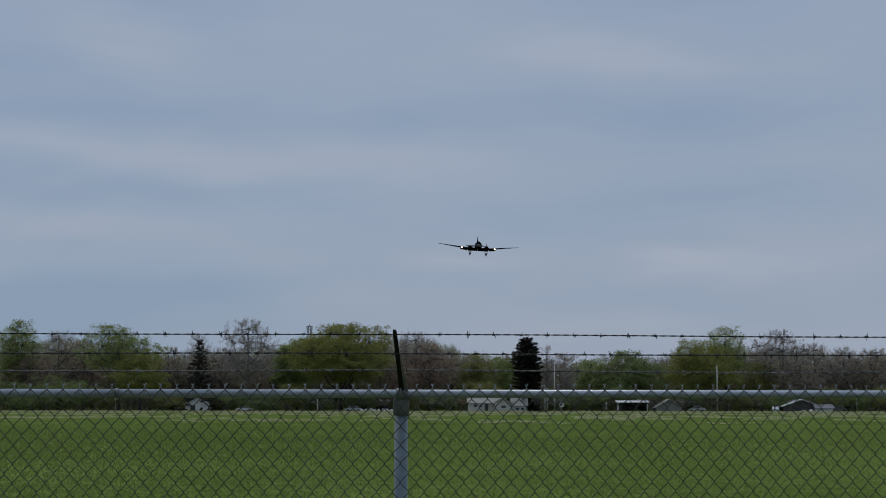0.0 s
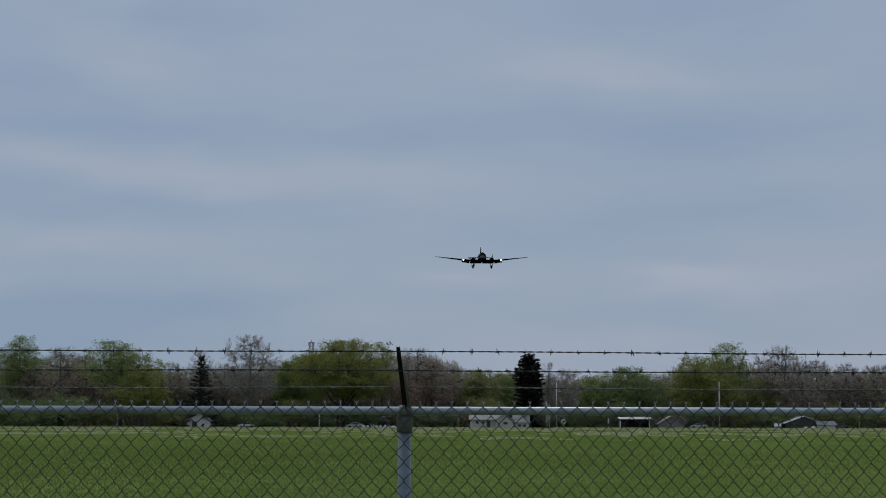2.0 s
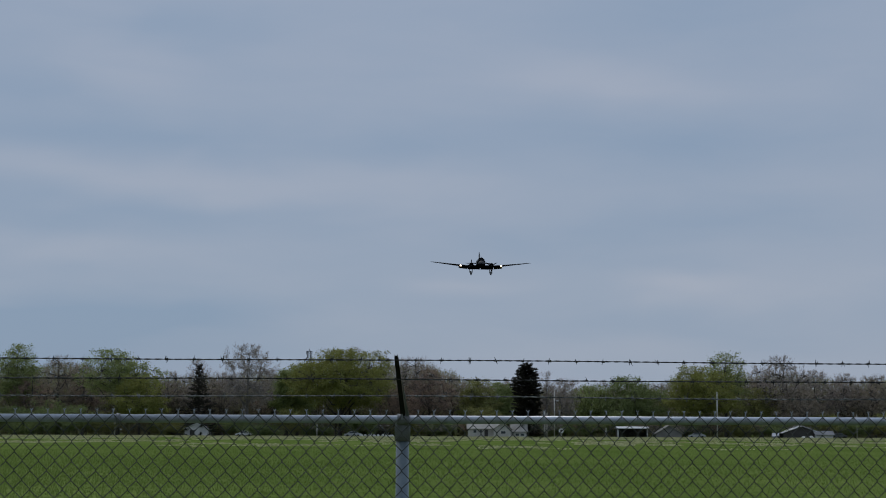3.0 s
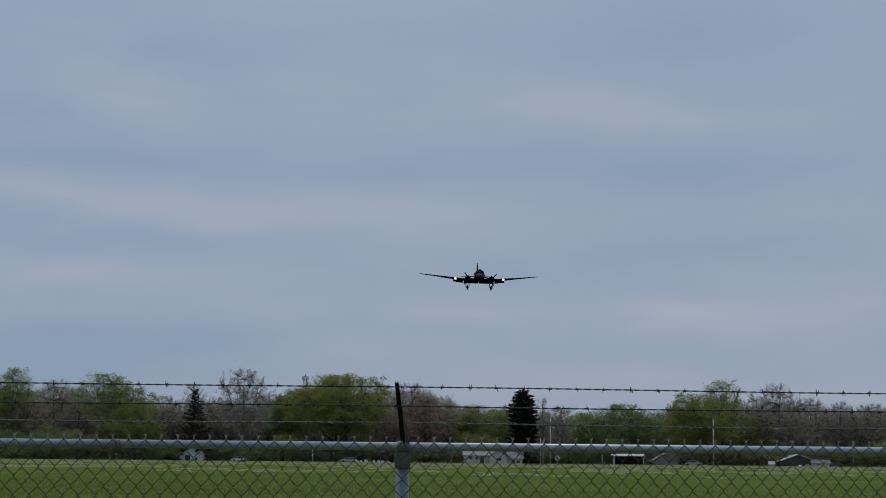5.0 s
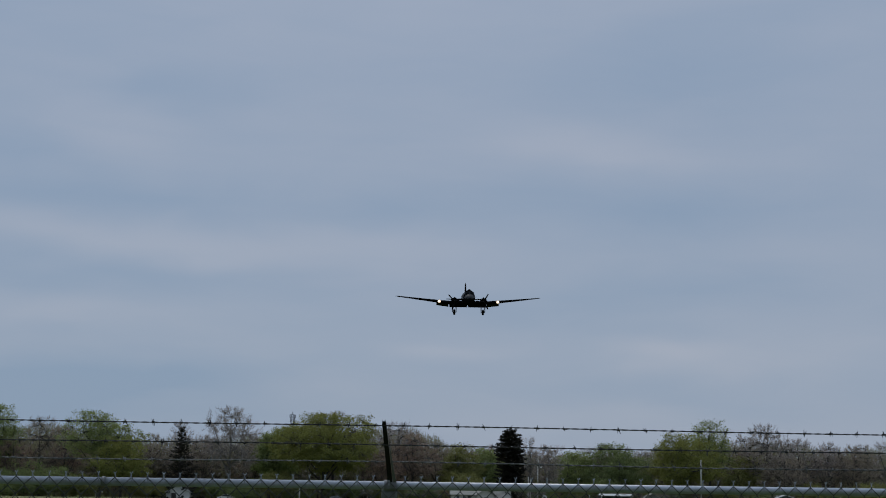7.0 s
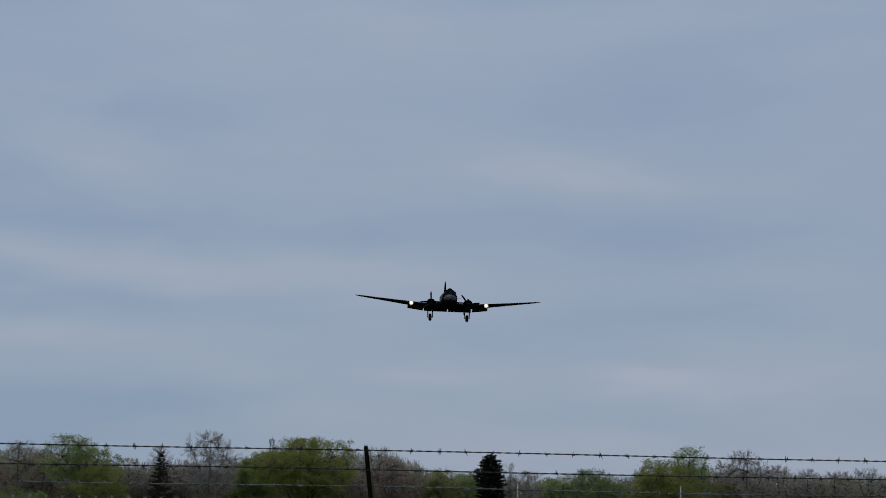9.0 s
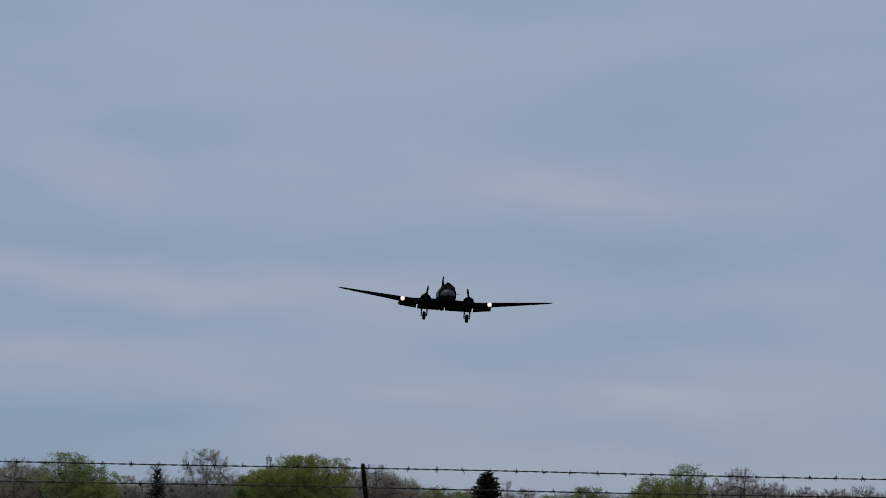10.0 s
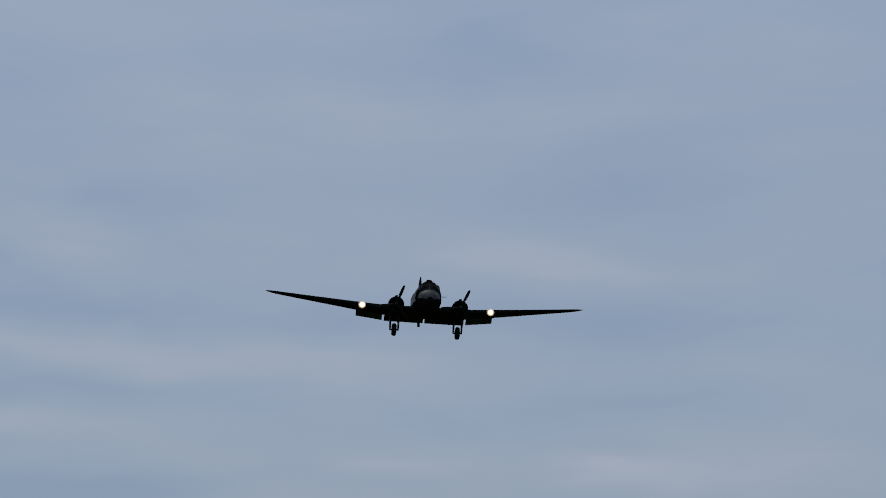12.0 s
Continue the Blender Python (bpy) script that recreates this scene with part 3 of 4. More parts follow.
def conifer(px, top, half, d, label, seed=0, ragged=0.3, bare=False):
    rng = random.Random(seed + 400)
    H, R, X = tall(top, px, d), half / 3200 * d, spot(px, d)
    root = thing("conifer", label, "conifer", at=pose(X, d, 0))
    wood, crown = Pile(), Pile()
    wood.tube([(0, 0, -0.3), (0, 0, H * 0.5), (0, 0, H * 0.98)], [0.38, 0.24, 0.03], 7)
    levels = 40 if not bare else 26
    for i in range(levels):
        s = i / (levels - 1)
        width = min(1.0, 0.42 + 3.4 * (1 - s)) if not bare else min(1.0, 0.10 + 1.15 * (1 - s) ** 1.2)
        count = 9 if not bare else 7
        for k in range(count):
            a = 2 * math.pi * k / count + i * 0.9 + rng.uniform(-0.5, 0.5)
            z = H * min(0.985, 0.05 + 0.92 * s + rng.uniform(-0.015, 0.015))
            side = (0.92 if not bare else 0.75) + (0.26 if not bare else 0.5) * noise.noise(Vector((math.cos(a) * 1.3, math.sin(a) * 1.3, z * 0.28 + seed * 9)))
            ln = R * width * side * rng.uniform(1 - ragged, 1.18) + 0.25
            out = Vector((math.cos(a), math.sin(a), 0))
            droop = rng.uniform(0.0, 0.16) if not bare else rng.uniform(0.02, 0.24)
            pts = [Vector((0, 0, z)), Vector((0, 0, z)) + out * ln * 0.55 + Vector((0, 0, -droop * ln)), Vector((0, 0, z)) + out * ln + Vector((0, 0, -droop * ln * 0.7 + 0.25))]
            wood.tube(pts, [0.06, 0.04, 0.015], 3, False)
            n = int(4 + ln * (26 if not bare else 11))
            for j in range(n):
                f = rng.uniform(0.03, 1.06) ** 0.6
                c = pts[0].lerp(pts[1], f / 0.55) if f < 0.55 else pts[1].lerp(pts[2], (f - 0.55) / 0.45)
                c = c + Vector((rng.gauss(0, 0.14), rng.gauss(0, 0.14), rng.gauss(0, 0.12)))
                u = (out + Vector((rng.gauss(0, 0.6), rng.gauss(0, 0.6), rng.uniform(-0.5, 0.5)))).normalized()
                w = u.cross(Vector((rng.gauss(0, 0.4), rng.gauss(0, 0.4), 1))).normalized()
                kk = rng.uniform(0.2, 0.45)
                crown.leaf(c, u * kk, w * kk * 0.45)
    part("trunk", wood, BARK, root, fix=False)
    part("crown", crown, NEEDLES, root, fix=False)
    return root


LINE = "trees along the far field edge"


def build_trees():
    B, G = "bare tree with fine grey-brown twigs", "tree with fresh spring-green leaves"
    # leafing and leafy trees
    broad_tree(-45, 585, 45, 474, LEAF_OLIVE, "olive-green tree coming into leaf", group=LINE, seed=1, per=12)
    broad_tree(33, 568, 44, 470, LEAF_GREEN, "tall tree with sparse fresh green leaves", group=LINE, seed=2, per=11, tips=380, low=0.2, spray=0.6)
    broad_tree(212, 576, 72, 472, LEAF_GREEN, "wide tree with sparse light green leaves", group=LINE, seed=3, per=10, tips=480, low=0.34, spray=0.55, lumps=0.5)
    broad_tree(250, 622, 48, 462, LEAF_LIME, "low bright yellow-green spring tree", group=LINE, seed=4, per=15, tips=300, low=0.12)
    broad_tree(528, 600, 38, 488, LEAF_GREEN, "fresh green tree behind a lime one", group=LINE, seed=5, per=14, low=0.2)
    broad_tree(604, 575, 84, 466, LEAF_LIME, "large domed yellow-green tree with forked trunk", group=LINE, seed=6, per=15, tips=900, low=0.22, lumps=0.14, trunk_r=0.5, spray=0.6)
    broad_tree(622, 569, 34, 478, TWIG_BROWN, "bare treetop rising behind a lime-green tree", group=LINE, seed=47, per=12, tips=420, low=0.4, twig=True)
    broad_tree(508, 612, 26, 484, LEAF_GREEN, "fresh green tree behind a lime one", group=LINE, seed=48, per=14, low=0.2)
    broad_tree(674, 575, 22, 492, LEAF_OLIVE, "slim tree with opening buds", group=LINE, seed=7, per=7, tips=170, low=0.3, spray=0.5)
    broad_tree(845, 626, 34, 486, LEAF_OLIVE, "young tree with olive-green leaves", group=LINE, seed=8, per=14, low=0.1)
    broad_tree(890, 632, 30, 492, LEAF_GREEN, "young tree with pale green leaves", group=LINE, seed=9, per=13, low=0.1)
    broad_tree(1046, 636, 42, 478, LEAF_GREEN, "low spreading green tree", group=LINE, seed=10, per=14, low=0.12)
    broad_tree(1125, 621, 56, 474, LEAF_DEEP, "rounded green tree with dense leaves", group=LINE, seed=11, per=14, tips=420, low=0.14)
    broad_tree(1238, 603, 62, 468, LEAF_LIME, "broad yellow-green spring tree", group=LINE, seed=12, per=15, tips=480, low=0.15, lumps=0.3)
    broad_tree(1284, 578, 40, 484, LEAF_GREEN, "tall tree with sparse fresh green leaves", group=LINE, seed=13, per=9, tips=320, low=0.3, spray=0.6)
    broad_tree(1345, 640, 40, 476, LEAF_OLIVE, "low tree with olive buds", group=LINE, seed=14, per=9, low=0.1)
    # bare trees
    for px, top, half, d, mat, n, seed, pb in (
        (105, 584, 44, 486, TWIG_BROWN, 240, 20, BARK), (150, 600, 34, 490, TWIG_RED, 200, 21, BARK), (352, 590, 30, 492, TWIG_GREY, 180, 22, BARK),
        (300, 612, 40, 496, TWIG_BROWN, 220, 23, BARK), (395, 612, 34, 494, TWIG_BROWN, 200, 24, BARK), (440, 563, 50, 470, TWIG_GREY, 420, 25, PALE_BARK),
        (483, 618, 32, 490, TWIG_BROWN, 200, 26, BARK), (735, 586, 52, 480, TWIG_GREY, 380, 27, BARK), (760, 606, 44, 470, TWIG_RED, 320, 28, BARK),
        (708, 640, 36, 462, TWIG_RED, 240, 29, BARK), (800, 618, 34, 490, TWIG_BROWN, 200, 30, BARK), (967, 610, 20, 468, TWIG_GREY, 90, 31, PALE_BARK),
        (1000, 624, 26, 470, TWIG_GREY, 130, 32, PALE_BARK), (1385, 582, 48, 474, TWIG_GREY, 380, 33, BARK), (1345, 598, 36, 490, TWIG_BROWN, 220, 34, BARK),
        (1440, 606, 40, 480, TWIG_GREY, 260, 35, BARK), (1492, 612, 38, 478, TWIG_GREY, 260, 36, BARK), (1540, 615, 38, 474, TWIG_BROWN, 260, 37, BARK),
        (1600, 608, 42, 478, TWIG_GREY, 260, 38, BARK), (1665, 612, 42, 482, TWIG_BROWN, 240, 39, BARK), (1415, 640, 44, 466, TWIG_BROWN, 240, 40, BARK),
        (1725, 604, 42, 482, TWIG_GREY, 240, 41, BARK), (-110, 600, 44, 482, TWIG_BROWN, 240, 42, BARK), (60, 620, 40, 466, TWIG_RED, 220, 43, BARK),
    ):
        broad_tree(px, top, half, d, mat, B if mat is not TWIG_RED else "bare tree with reddish-brown buds", group=LINE, seed=seed, tips=int(n * 2.6), per=13, twig=True, low=0.16, bark=pb, size=0.30, lumps=0.2)
    rng = random.Random(55)
    back = [broad_tree(300 + 90 * k, 628, 36, 505, m, "bare tree in the row behind", group=LINE, seed=60 + k, tips=420, per=15, twig=True, low=0.14, size=0.34) for k, m in enumerate((TWIG_BROWN, TWIG_GREY, TWIG_RED))]
    px = -90
    while px < 1740:
        d = rng.uniform(496, 516)
        copy = copy_thing(back[rng.randrange(3)], pose(spot(px, d), d, 0, 0, 0, rng.uniform(0, 360)))
        copy.scale = Vector((1, 1, 1)) * rng.uniform(0.86, 1.06)
        px += rng.uniform(34, 62)
    conifer(932, 598, 24, 464, "tall dark ragged conifer beside a pale house", 1, 0.35)
    conifer(354, 602, 58, 462, "dark spruce with thin drooping branches", 2, 0.45, True)
    # shrubs at the feet of the trees
    rng = random.Random(77)
    for px, top, half, d, mat in (
        (18, 668, 40, 458, LEAF_DEEP), (80, 662, 44, 458, LEAF_DEEP), (135, 672, 40, 457, LEAF_DEEP), (-40, 660, 44, 459, LEAF_DEEP), (180, 684, 30, 458, LEAF_OLIVE), (105, 690, 30, 455, LEAF_DEEP),
        (45, 695, 30, 455, LEAF_GREEN), (300, 690, 34, 461, LEAF_OLIVE), (415, 692, 36, 463, LEAF_DEEP), (470, 700, 34, 460, LEAF_DEEP), (520, 672, 40, 462, LEAF_OLIVE), (560, 700, 30, 462, LEAF_DEEP),
        (640, 694, 34, 464, LEAF_DEEP), (720, 690, 34, 464, LEAF_OLIVE), (775, 696, 34, 464, LEAF_DEEP), (850, 668, 40, 472, LEAF_OLIVE), (985, 690, 30, 468, LEAF_DEEP), (1040, 686, 36, 466, LEAF_DEEP),
        (1090, 680, 36, 468, LEAF_DEEP), (1170, 684, 34, 468, LEAF_OLIVE), (1220, 694, 30, 464, LEAF_DEEP), (1310, 686, 36, 464, LEAF_OLIVE), (1360, 690, 30, 462, LEAF_DEEP), (1460, 684, 38, 464, LEAF_OLIVE),
        (1510, 692, 34, 460, LEAF_DEEP), (1565, 682, 38, 460, LEAF_OLIVE), (1630, 684, 40, 460, LEAF_DEEP), (1690, 680, 40, 460, LEAF_OLIVE),
    ):
        broad_tree(px, top + rng.uniform(0, 8), half, d, mat, "dense shrub at the foot of the trees", "shrub", "shrubs along the far field edge", seed=int(px) % 17, tips=110, per=14, low=0.05, size=0.3, name="shrub", trunk_r=0.07, lumps=0.3)
    for k in range(19):
        px = 262 + 72 * k + rng.uniform(-16, 16)
        broad_tree(px, rng.uniform(688, 704), rng.uniform(24, 38), 461.5 + rng.uniform(0, 3), (TWIG_BROWN, TWIG_GREY, TWIG_RED)[k % 3], "leafless brown shrub at the foot of the trees", "shrub", "shrubs along the far field edge", seed=90 + k, tips=150, per=13, twig=True, low=0.04, size=0.22, name="shrub", trunk_r=0.05, lumps=0.3)


build_trees()


# bearing and rise of the top of the woods behind the single trees
SKYLINE = [(-200, 606), (60, 606), (110, 592), (150, 600), (265, 619), (300, 625), (345, 619), (385, 621), (480, 613), (520, 616), (690, 598), (760, 596), (790, 608), (830, 628), (905, 635), (1000, 640), (1060, 640),
           (1180, 634), (1240, 612), (1320, 614), (1400, 613), (1450, 620), (1500, 627), (1560, 622), (1800, 618)]


def ridge_height(x, y):
    px = 784 + x * 3200 / y
    for (a, u), (b, v) in zip(SKYLINE[:-1], SKYLINE[1:]):
        if a <= px <= b:
            return tall(u + (v - u) * (px - a) / (b - a), px, y)
    return tall(612, 784, y)


def build_woods():
    rng = random.Random(31)
    p = Pile()
    for i in range(190000):
        y = rng.uniform(498, 545)
        x = rng.uniform(-150, 162)
        clump = 1.5 * noise.noise(Vector((x * 0.16, y * 0.05, 0))) + 1.3 * noise.noise(Vector((x * 0.45, y * 0.1, 4.0)))
        top = ridge_height(x, y) - 1.2 + clump - 2.0 * rng.random() ** 2
        z = top * rng.random() ** 0.8
        u = Vector((rng.gauss(0, 1), rng.gauss(0, 1), rng.gauss(0, 1) + 0.3)).normalized()
        w = u.cross(Vector((rng.gauss(0, 1), rng.gauss(0, 1), rng.gauss(0, 1)))).normalized()
        if z > top - 3.0:
            # towards the top the woods thin out into bare upright twigs
            way = Vector((rng.gauss(0, 0.35), rng.gauss(0, 0.35), 1)).normalized() * rng.uniform(0.8, 2.2)
            p.strip(Vector((x, y, z)), Vector((x, y, z)) + way, w * rng.uniform(0.03, 0.10))
        else:
            k = rng.uniform(0.25, 0.62)
            p.leaf(Vector((x, y, z)), u * k, w * k * 0.6)
    for i in range(620):
        y = rng.uniform(496, 545)
        x = rng.uniform(-150, 162)
        h = ridge_height(x, y) * rng.uniform(0.8, 1.03)
        p.tube([(x, y, -0.2), (x + rng.uniform(-0.4, 0.4), y, h * 0.6), (x + rng.uniform(-1, 1), y, h)], [0.2, 0.12, 0.03], 4, False)
    tagged(part("far_woods", p, WOODS, fix=False), "brown and olive spring woods behind the field", "woods", kind="stuff")


build_woods()

# ---------- the airplane: twin-engined propeller airliner, wheels and flaps down; its nose points to -y ----------
WING_Z, WING_SLOPE, CENTRE_X = -0.84, 0.121, 4.0


def wing_station(ax):
    """Leading edge, chord, height and thickness of the wing at the distance ax from the centre line."""
    if ax <= CENTRE_X:
        return 0.0, 4.4, WING_Z, 0.16
    s = (ax - CENTRE_X) / (14.48 - CENTRE_X)
    lead, trail = 3.15 * s, 4.4 - 0.12 * s
    if s > 0.9:
        u = (s - 0.9) / 0.1
        trail -= 0.85 * u ** 2.2
        lead += 0.12 * u ** 3
    return lead, max(trail - lead, 0.06), WING_Z + WING_SLOPE * (ax - CENTRE_X), 0.16 - 0.055 * s


def wing_ring(x, n=22):
    lead, chord, z, thick = wing_station(abs(x))
    out = []
    for k in range(n):
        a = 2 * math.pi * k / n
        c = 0.5 - 0.5 * math.cos(a)
        half = 5 * thick * (0.2969 * math.sqrt(c) - 0.126 * c - 0.3516 * c ** 2 + 0.2843 * c ** 3 - 0.1036 * c ** 4)
        camber = 0.08 * c * (1 - c)
        out.append((x, lead + c * chord, z + chord * (camber + (half if a < math.pi else -half * 0.85)) - (c - 0.3) * chord * 0.064))
    return out


def build_airplane():
    plane = thing("airplane", "dark twin-engine propeller airliner landing with lights on", "airplane")
    # fuselage
    stations = [(-4.32, -0.22, 0.05, 0.05), (-4.24, -0.22, 0.24, 0.25), (-4.05, -0.21, 0.45, 0.47), (-3.7, -0.18, 0.70, 0.73), (-3.2, -0.20, 0.90, 0.88), (-2.75, -0.12, 0.99, 1.0),
                (-2.1, 0.10, 1.08, 1.30), (-1.4, 0.14, 1.16, 1.35), (0, 0.15, 1.25, 1.37), (2, 0.15, 1.25, 1.37), (4.5, 0.16, 1.25, 1.36), (6.5, 0.22, 1.17, 1.27), (8.5, 0.36, 0.98, 1.08),
                (10.5, 0.55, 0.74, 0.84), (12.5, 0.74, 0.47, 0.60), (14.2, 0.90, 0.20, 0.38), (15.0, 1.0, 0.06, 0.2)]
    f = Pile()
    f.loft([ring_x(y, zc, hw, hh, 32, 0, 0.94) for y, zc, hw, hh in stations])
    body = part("fuselage", f, PAINT, plane, "rounded olive fuselage darkened to a silhouette", True)
    # lighter skin that paints sky light on the nose top, and dull upper sides
    def skin(y0, y1, a0, a1, n_y, n_a, lift):
        shell = Pile()
        rows = []
        for j in range(n_y + 1):
            y = y0 + (y1 - y0) * j / n_y
            k = max(i for i in range(len(stations) - 1) if stations[i][0] <= y)
            g, h = stations[k], stations[k + 1]
            m = (y - g[0]) / (h[0] - g[0])
            zc, hw, hh = (g[i] + (h[i] - g[i]) * m for i in (1, 2, 3))
            rows.append([])
            for i in range(n_a + 1):
                a = radians(a0 + (a1 - a0) * i / n_a)
                c, q = math.cos(a), math.sin(a)
                rows[-1].append(((hw + lift) * math.copysign(abs(c) ** 0.94, c), y, zc + (hh + lift) * math.copysign(abs(q) ** 0.94, q)))
        for row in rows:
            shell.v += row
        w = n_a + 1
        for j in range(n_y):
            for i in range(n_a):
                shell.f.append((j * w + i, j * w + i + 1, (j + 1) * w + i + 1, (j + 1) * w + i))
        return shell

    part("lit_nose_skin", skin(-4.22, -2.72, 8, 172, 16, 40, 0.010), NOSE_PAINT, body, "grey nose top with painted sky light", True)
    for a0, a1 in ((-12, 46), (134, 192)):
        part("side_panel", skin(-1.5, 7.5, a0, a1, 24, 14, 0.008), SIDE_PAINT, body, "dull grey fuselage side", True)
    # cockpit hood and raked windscreen
    hood = Pile()
    hood.loft([ring_x(-2.78, 0.62, 0.74, 0.42, 20, 0, 0.9), ring_x(-2.34, 0.68, 0.82, 0.80, 20, 0, 0.88), ring_x(-1.6, 0.68, 0.90, 0.98, 20, 0, 0.92), ring_x(-0.2, 0.5, 0.86, 1.06, 20, 0, 0.95), ring_x(1.2, 0.4, 0.7, 0.9, 20, 0, 0.8)])
    part("cockpit_hood", hood, PAINT, body, smooth=True)
    for s in (-1, 1):
        low_edge = [(0.03, -2.99, 0.80), (0.64, -2.82, 0.73), (0.97, -2.28, 0.70)]
        high_edge = [(0.03, -2.56, 1.37), (0.56, -2.46, 1.32), (0.82, -2.12, 1.26)]
        for k in (0, 1):
            pane = Pile()
            pane.loft([[(s * (x + o), y, z) for x, y, z in (edge[k], edge[k + 1])] + [(s * (x + o) * 0.9, y + 0.14, z) for x, y, z in (edge[k + 1], edge[k])] for edge, o in ((low_edge, 0.012 * k), (high_edge, 0.012 * k))])
            part("windscreen_pane", pane, GLASS, body, "dark windscreen pane")
        side = Pile()
        side.loft([[(s * 0.90, -2.42, 0.80), (s * 0.99, -1.75, 0.80), (s * 0.95, -1.75, 0.80), (s * 0.86, -2.42, 0.80)],
                   [(s * 0.80, -2.2, 1.20), (s * 0.93, -1.75, 1.20), (s * 0.89, -1.75, 1.20), (s * 0.76, -2.2, 1.20)]])
        part("side_window", side, GLASS, body, "dark cockpit side window")
        for k in range(7):
            y = 0.6 + k * 1.02
            w = 1.255 if y < 4.6 else 1.255 - (y - 4.6) * 0.045
            wnd = Pile()
            wnd.loft([[(s * (w - 0.05), y - 0.22, 0.40), (s * (w - 0.05), y + 0.22, 0.40), (s * (w - 0.06), y + 0.22, 0.72), (s * (w - 0.06), y - 0.22, 0.72)],
                      [(s * w, y - 0.2, 0.42), (s * w, y + 0.2, 0.42), (s * (w - 0.03), y + 0.2, 0.70), (s * (w - 0.03), y - 0.2, 0.70)]])
            part("cabin_window", wnd, GLASS, body, "small dark cabin window")
    part("centre_strut", rod((0, -2.99, 0.80), (0, -2.55, 1.37), 0.03, 6), NOSE_PAINT, body)
    dome = Pile()
    dome.loft([ring_x(-1.75, 1.56, 0.14, 0.10, 12), ring_x(-1.55, 1.62, 0.30, 0.18, 12), ring_x(-1.2, 1.62, 0.30, 0.17, 12), ring_x(-0.95, 1.56, 0.1, 0.1, 12)])
    part("roof_fairing", dome, PAINT, body, smooth=True)
    mast = Pile()
    mast.tube([(1.15, -1.9, 0.3), (1.55, -2.0, 0.3)], [0.03, 0.022], 6)
    mast.tube([(1.52, -2.25, 0.3), (1.52, -1.8, 0.3)], [0.025, 0.025], 6)
    part("pitot_tube", mast, METAL, body)
    # wings
    c = Pile()
    c.loft([wing_ring(x) for x in (-CENTRE_X, -2.8, -1.4, 0, 1.4, 2.8, CENTRE_X)])
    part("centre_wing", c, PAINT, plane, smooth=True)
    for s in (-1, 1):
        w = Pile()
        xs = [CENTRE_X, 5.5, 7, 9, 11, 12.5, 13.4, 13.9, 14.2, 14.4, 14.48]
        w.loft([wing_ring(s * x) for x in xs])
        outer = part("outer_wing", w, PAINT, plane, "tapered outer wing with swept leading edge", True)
        ail = Pile()
        for x0, x1 in ((6.6, 10.2), (10.25, 13.6)):
            ring = []
            for x in (x0, x1):
                lead, chord, z, th = wing_station(x)
                y1, zz = lead + chord, z - 0.7 * chord * 0.035
                ring.append([(s * x, y1 - 0.26 * chord, zz - 0.045), (s * x, y1 + 0.03, zz - 0.012), (s * x, y1 + 0.03, zz + 0.006), (s * x, y1 - 0.26 * chord, zz - 0.02)])
            ail.loft(ring)
        part("aileron", ail, BELLY, outer)
        for x0, x1 in ((0.07, 3.64), (3.82, 6.22)):
            flap = Pile()
            ring = []
            for x in (x0, x1):
                lead, chord, z, th = wing_station(x)
                y0, zz = lead + chord * 0.80, z - 0.165 - (0.02 if x < 4 else 0.0)
                drop = 0.59 if x < 3.7 else 0.53
                ring.append([(s * x, y0, zz + 0.03), (s * x, y0 + 0.66, zz - drop), (s * x, y0 + 0.67, zz - drop + 0.03), (s * x, y0 + 0.03, zz + 0.08)])
            flap.loft(ring)
            part("flap", flap, BELLY if x0 < 1 else FLAP_PAINT, plane, "lowered split flap" if x0 < 1 else "lowered outer flap with worn olive patches")
        # landing light set in the leading edge
        lead, chord, z, th = wing_station(5.75)
        # disc larger than a real lens, to hold the painted halo
        lamp = part("landing_light", Pile_disc((0, 0, 0), 0.34), LAMP_GLOW, outer, "bright warm-white landing light")
        lamp.location = (s * 5.75, lead - 0.06, z + 0.05)
        rim = Pile()
        rim.tube([(s * 5.75, lead - 0.05, z + 0.05), (s * 5.75, lead + 0.3, z + 0.05)], [0.34, 0.30], 14)
        part("lamp_housing", rim, METAL, outer)
        # engine
        n = Pile()
        X = s * 2.82
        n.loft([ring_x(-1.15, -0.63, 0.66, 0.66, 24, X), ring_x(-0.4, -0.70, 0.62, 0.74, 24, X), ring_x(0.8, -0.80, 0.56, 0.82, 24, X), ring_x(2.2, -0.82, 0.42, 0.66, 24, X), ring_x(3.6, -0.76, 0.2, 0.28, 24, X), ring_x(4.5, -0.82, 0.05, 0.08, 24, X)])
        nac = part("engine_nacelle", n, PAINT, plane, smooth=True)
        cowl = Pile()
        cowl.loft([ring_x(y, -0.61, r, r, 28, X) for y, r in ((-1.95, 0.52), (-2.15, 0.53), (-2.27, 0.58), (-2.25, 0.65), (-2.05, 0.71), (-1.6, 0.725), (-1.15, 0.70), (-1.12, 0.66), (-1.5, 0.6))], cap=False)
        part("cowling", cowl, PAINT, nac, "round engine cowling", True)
        eng = Pile()
        eng.tube([(X, -1.9, -0.61), (X, -1.3, -0.61)], [0.6, 0.6], 18)
        for k in range(9):
            a = 2 * math.pi * k / 9
            eng.tube([(X, -1.95, -0.61), (X + 0.5 * math.cos(a), -1.95, -0.61 + 0.5 * math.sin(a))], [0.12, 0.11], 8)
        part("radial_engine", eng, BELLY, nac, "radial cylinders inside the cowling")
        scoop = Pile()
